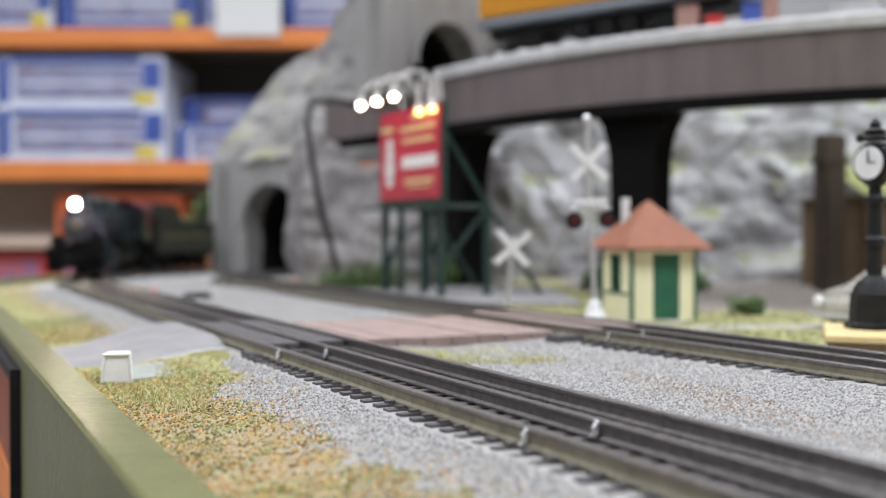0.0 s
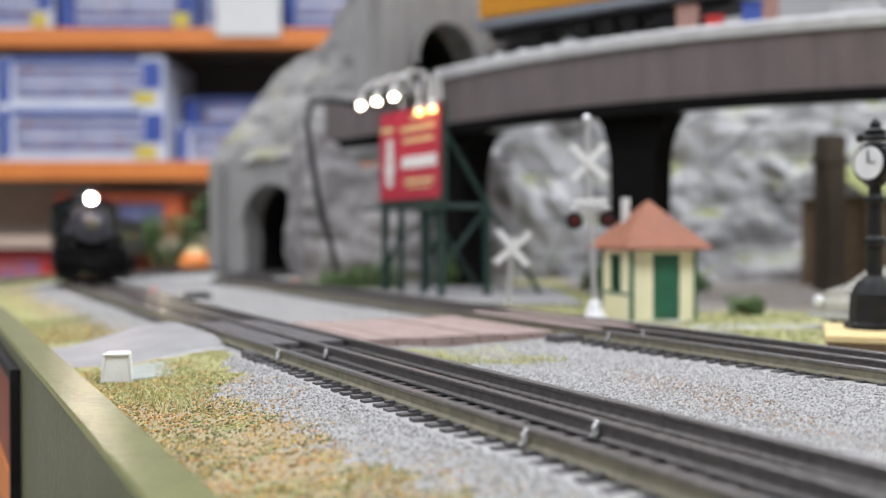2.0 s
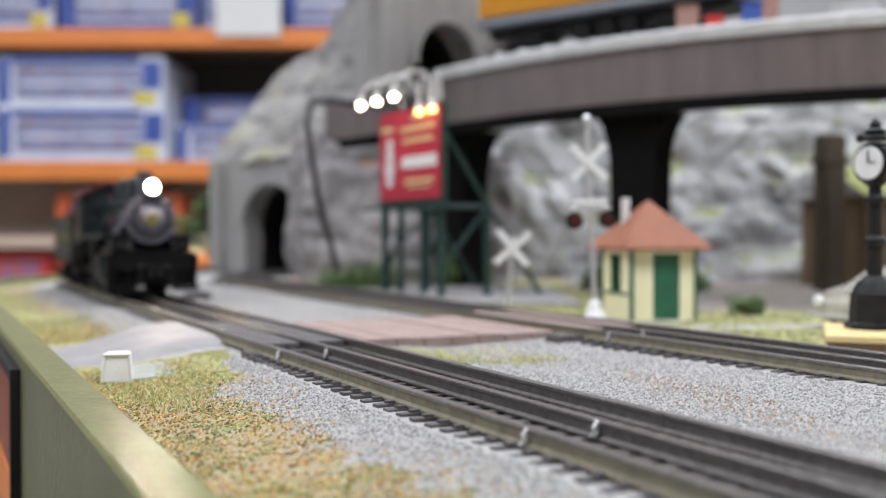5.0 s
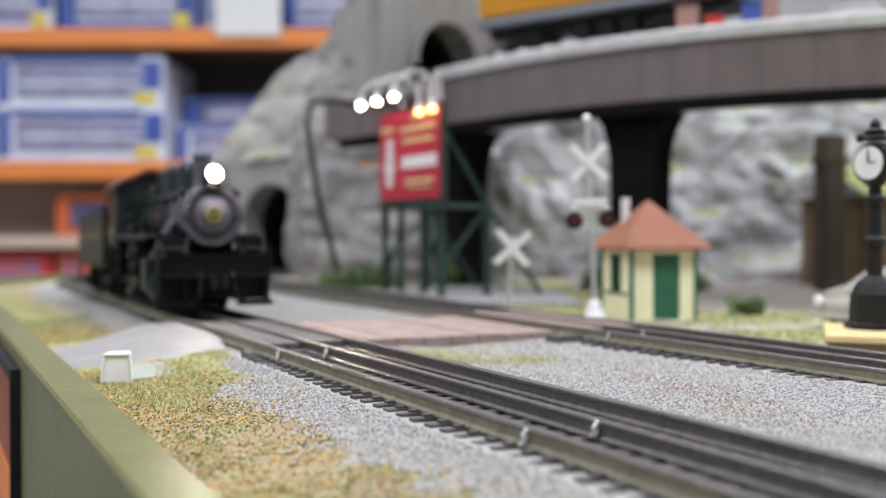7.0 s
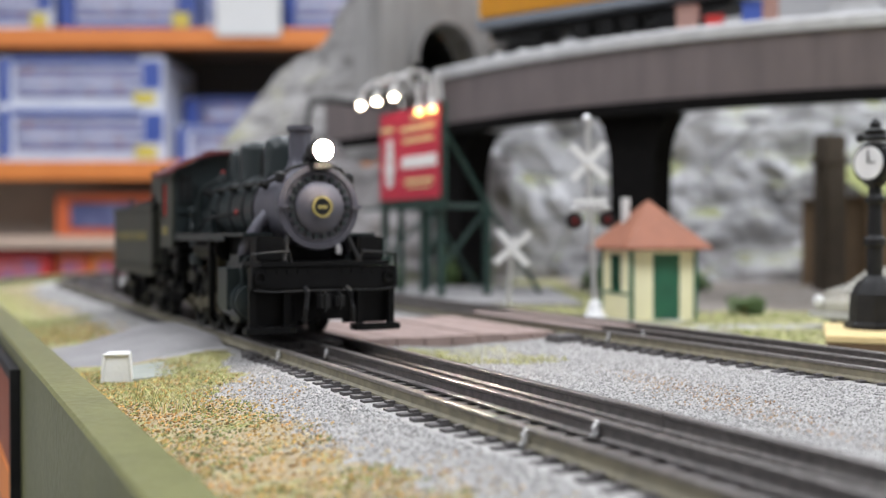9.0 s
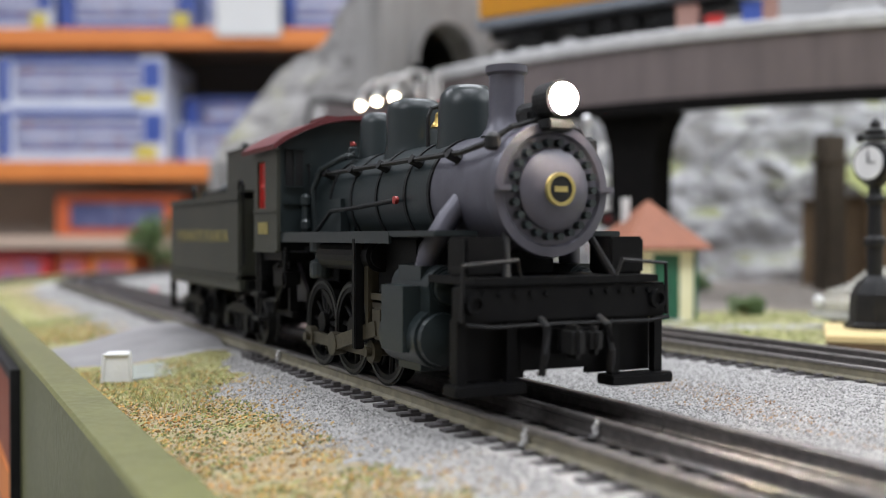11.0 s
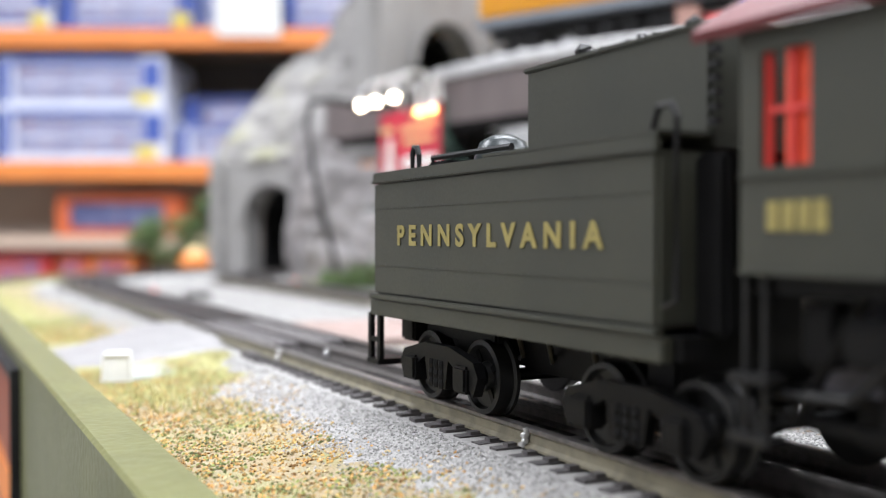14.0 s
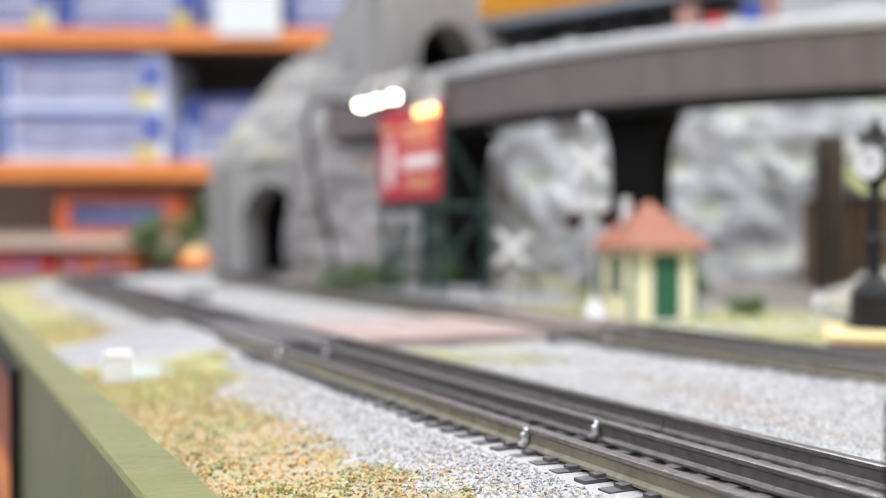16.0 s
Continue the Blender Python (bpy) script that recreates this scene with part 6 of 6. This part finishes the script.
for cx in (-0.0105, -0.0775):
    tr = part("truck", box(BM(), cx - 0.004, -0.0165, 0.0085, cx + 0.004, 0.0165, 0.0185, bevel=0.0006), "chassis", tender, "black four-wheel tender truck")
    for sy in (-1, 1):
        y = sy * 0.0225
        pts = [(-0.0185, 0.0085), (-0.0165, 0.0115), (-0.006, 0.0138), (0.006, 0.0138), (0.0165, 0.0115), (0.0185, 0.0085), (0.0165, 0.0045), (0.0125, 0.0075), (0.0055, 0.0108), (0.0042, 0.0045), (-0.0042, 0.0045), (-0.0055, 0.0108), (-0.0125, 0.0075), (-0.0165, 0.0045)]
        bm = BM()
        t = Matrix(((0, 1, 0, cx), (1, 0, 0, 0), (0, 0, 1, 0), (0, 0, 0, 1)))
        prism(bm, pts, y - 0.0011, y + 0.0011, t)
        part("side_frame", bm, "chassis", tr)
        for dx in (-0.012, 0.012):
            part("axle_box", box(BM(), cx + dx - 0.0028, y - 0.0022, 0.0048, cx + dx + 0.0028, y + 0.0022, 0.0105, bevel=0.0006), "chassis", tr)
        for dx in (-0.0024, 0.0, 0.0024):
            part("spring", lathe(BM(), [(0.0010, 0.0045), (0.0012, 0.0055), (0.0009, 0.0065), (0.0012, 0.0075), (0.0009, 0.0085), (0.0012, 0.0095), (0.0010, 0.0105)], pose(cx + dx, y + sy * 0.0006, 0), 8), "chassis", tr)
    for dx in (-0.012, 0.012):
        w = part("wheelset", rod(BM(), (0, -0.0165, 0), (0, 0.0165, 0), 0.0014, 10), "chassis", tender, "black wheel pair on one axle")
        w.location = (cx + dx, 0, TR)
        for sy in (-1, 1):
            m = Matrix.Translation((0, sy * 0.0168, 0)) @ Matrix.Rotation(radians(90 * sy), 4, "X")
            part("wheel", lathe(BM(), [(TR * 1.09, -0.0022 + 0.0044), (TR * 1.09, 0.0014), (TR, 0.0010), (TR * 0.99, -0.0022), (TR * 0.86, -0.0024), (TR * 0.80, -0.0012), (TR * 0.42, -0.0008), (TR * 0.36, -0.0022), (TR * 0.15, -0.0024)], m, 32), "tyre", w, "", True)
            bm = BM()
            for k in range(4):
                a = 6.2832 * k / 4 + 0.4
                box(bm, TR * 0.36, -0.0007, 0, TR * 0.82, 0.0007, 0.0004, m @ Matrix.Translation((0, 0, -0.0013)) @ Matrix.Rotation(a, 4, "Z"))
            part("wheel_rib", bm, "chassis", w)
        wheelsets.append((w, cx + dx, TR))
for x in (-0.03, -0.045, -0.056):
    part("brake_pipe", tube(BM(), [(x, -0.016, 0.0185), (x - 0.004, -0.012, 0.0125), (x - 0.012, -0.008, 0.011), (x - 0.016, 0, 0.0125)], 0.0006, 6), "rod_metal", tender, "brown wire under the frame")
part("brake_beam", box(box(BM(), -0.1035, -0.020, 0.0125, -0.0965, 0.020, 0.0188, bevel=0.0006), -0.0945, -0.0175, 0.0145, -0.062, 0.0175, 0.0188, bevel=0.0006), "chassis", tender, "black brake beam under the frame")
part("tank_well", box(BM(), -0.062, -0.012, 0.0095, -0.028, 0.012, 0.0190, bevel=0.001), "chassis", tender)
track(MAIN, -0.12, 1.62, "black-tied three-rail model track, the main line")
track(PASSING, -0.12, 1.32, "black-tied three-rail model track, the passing line")


# ---- what moves ----
def coming(t):
    """How far along the line the foremost end of the locomotive stands, at t seconds."""
    return 0.0985 - 0.0738 * (t - 12) - (0.0001 if t < 12 else 0.00018) * (t - 12) ** 2


def riding(s, front, rear):
    """The pose of a vehicle whose nose is at s and which rides on two points, front and rear of its nose."""
    a, b = on_line(s + front, MAIN), on_line(s + rear, MAIN)
    d = (a - b).normalized()
    return Matrix.Translation(a + d * front) @ Matrix.Rotation(math.atan2(d.y, d.x), 4, "Z")


def motions():
    times = [i * 0.5 for i in range(33)]
    fine = [i * 0.1 for i in range(161)]
    walk(loco, [(t, riding(coming(t), 0.0665, 0.1205)) for t in times])
    walk(tender, [(t, riding(coming(t) + 0.1685, 0.0105, 0.0775)) for t in times])
    for w, x, r in wheelsets:
        walk(w, [(t, Matrix.Translation((x, 0, r)) @ Matrix.Rotation(-coming(t) / r - PHASE, 4, "Y")) for t in fine])
    for (ob, sy), (mr, _), (ch, _) in zip(side_rods, main_rods, crossheads):
        rows, rows2, rows3 = [], [], []
        for t in fine:
            a = coming(t) / DRIVER + PHASE + (0 if sy < 0 else math.pi / 2)
            px, pz = CRANK * math.cos(a), CRANK * math.sin(a)
            rows.append((t, Matrix.Translation((DRIVE_X[1] + px, 0, DRIVER + pz))))
            bx, bz = DRIVE_X[1] + px, DRIVER + pz
            hz = 0.0145
            hx = bx + math.sqrt(0.030 ** 2 - (hz - bz) ** 2)
            rows2.append((t, Matrix.Translation((bx, 0, bz)) @ Matrix.Rotation(-math.atan2(hz - bz, hx - bx), 4, "Y")))
            rows3.append((t, Matrix.Translation((hx, 0, hz))))
        walk(ob, rows), walk(mr, rows2), walk(ch, rows3)


motions()
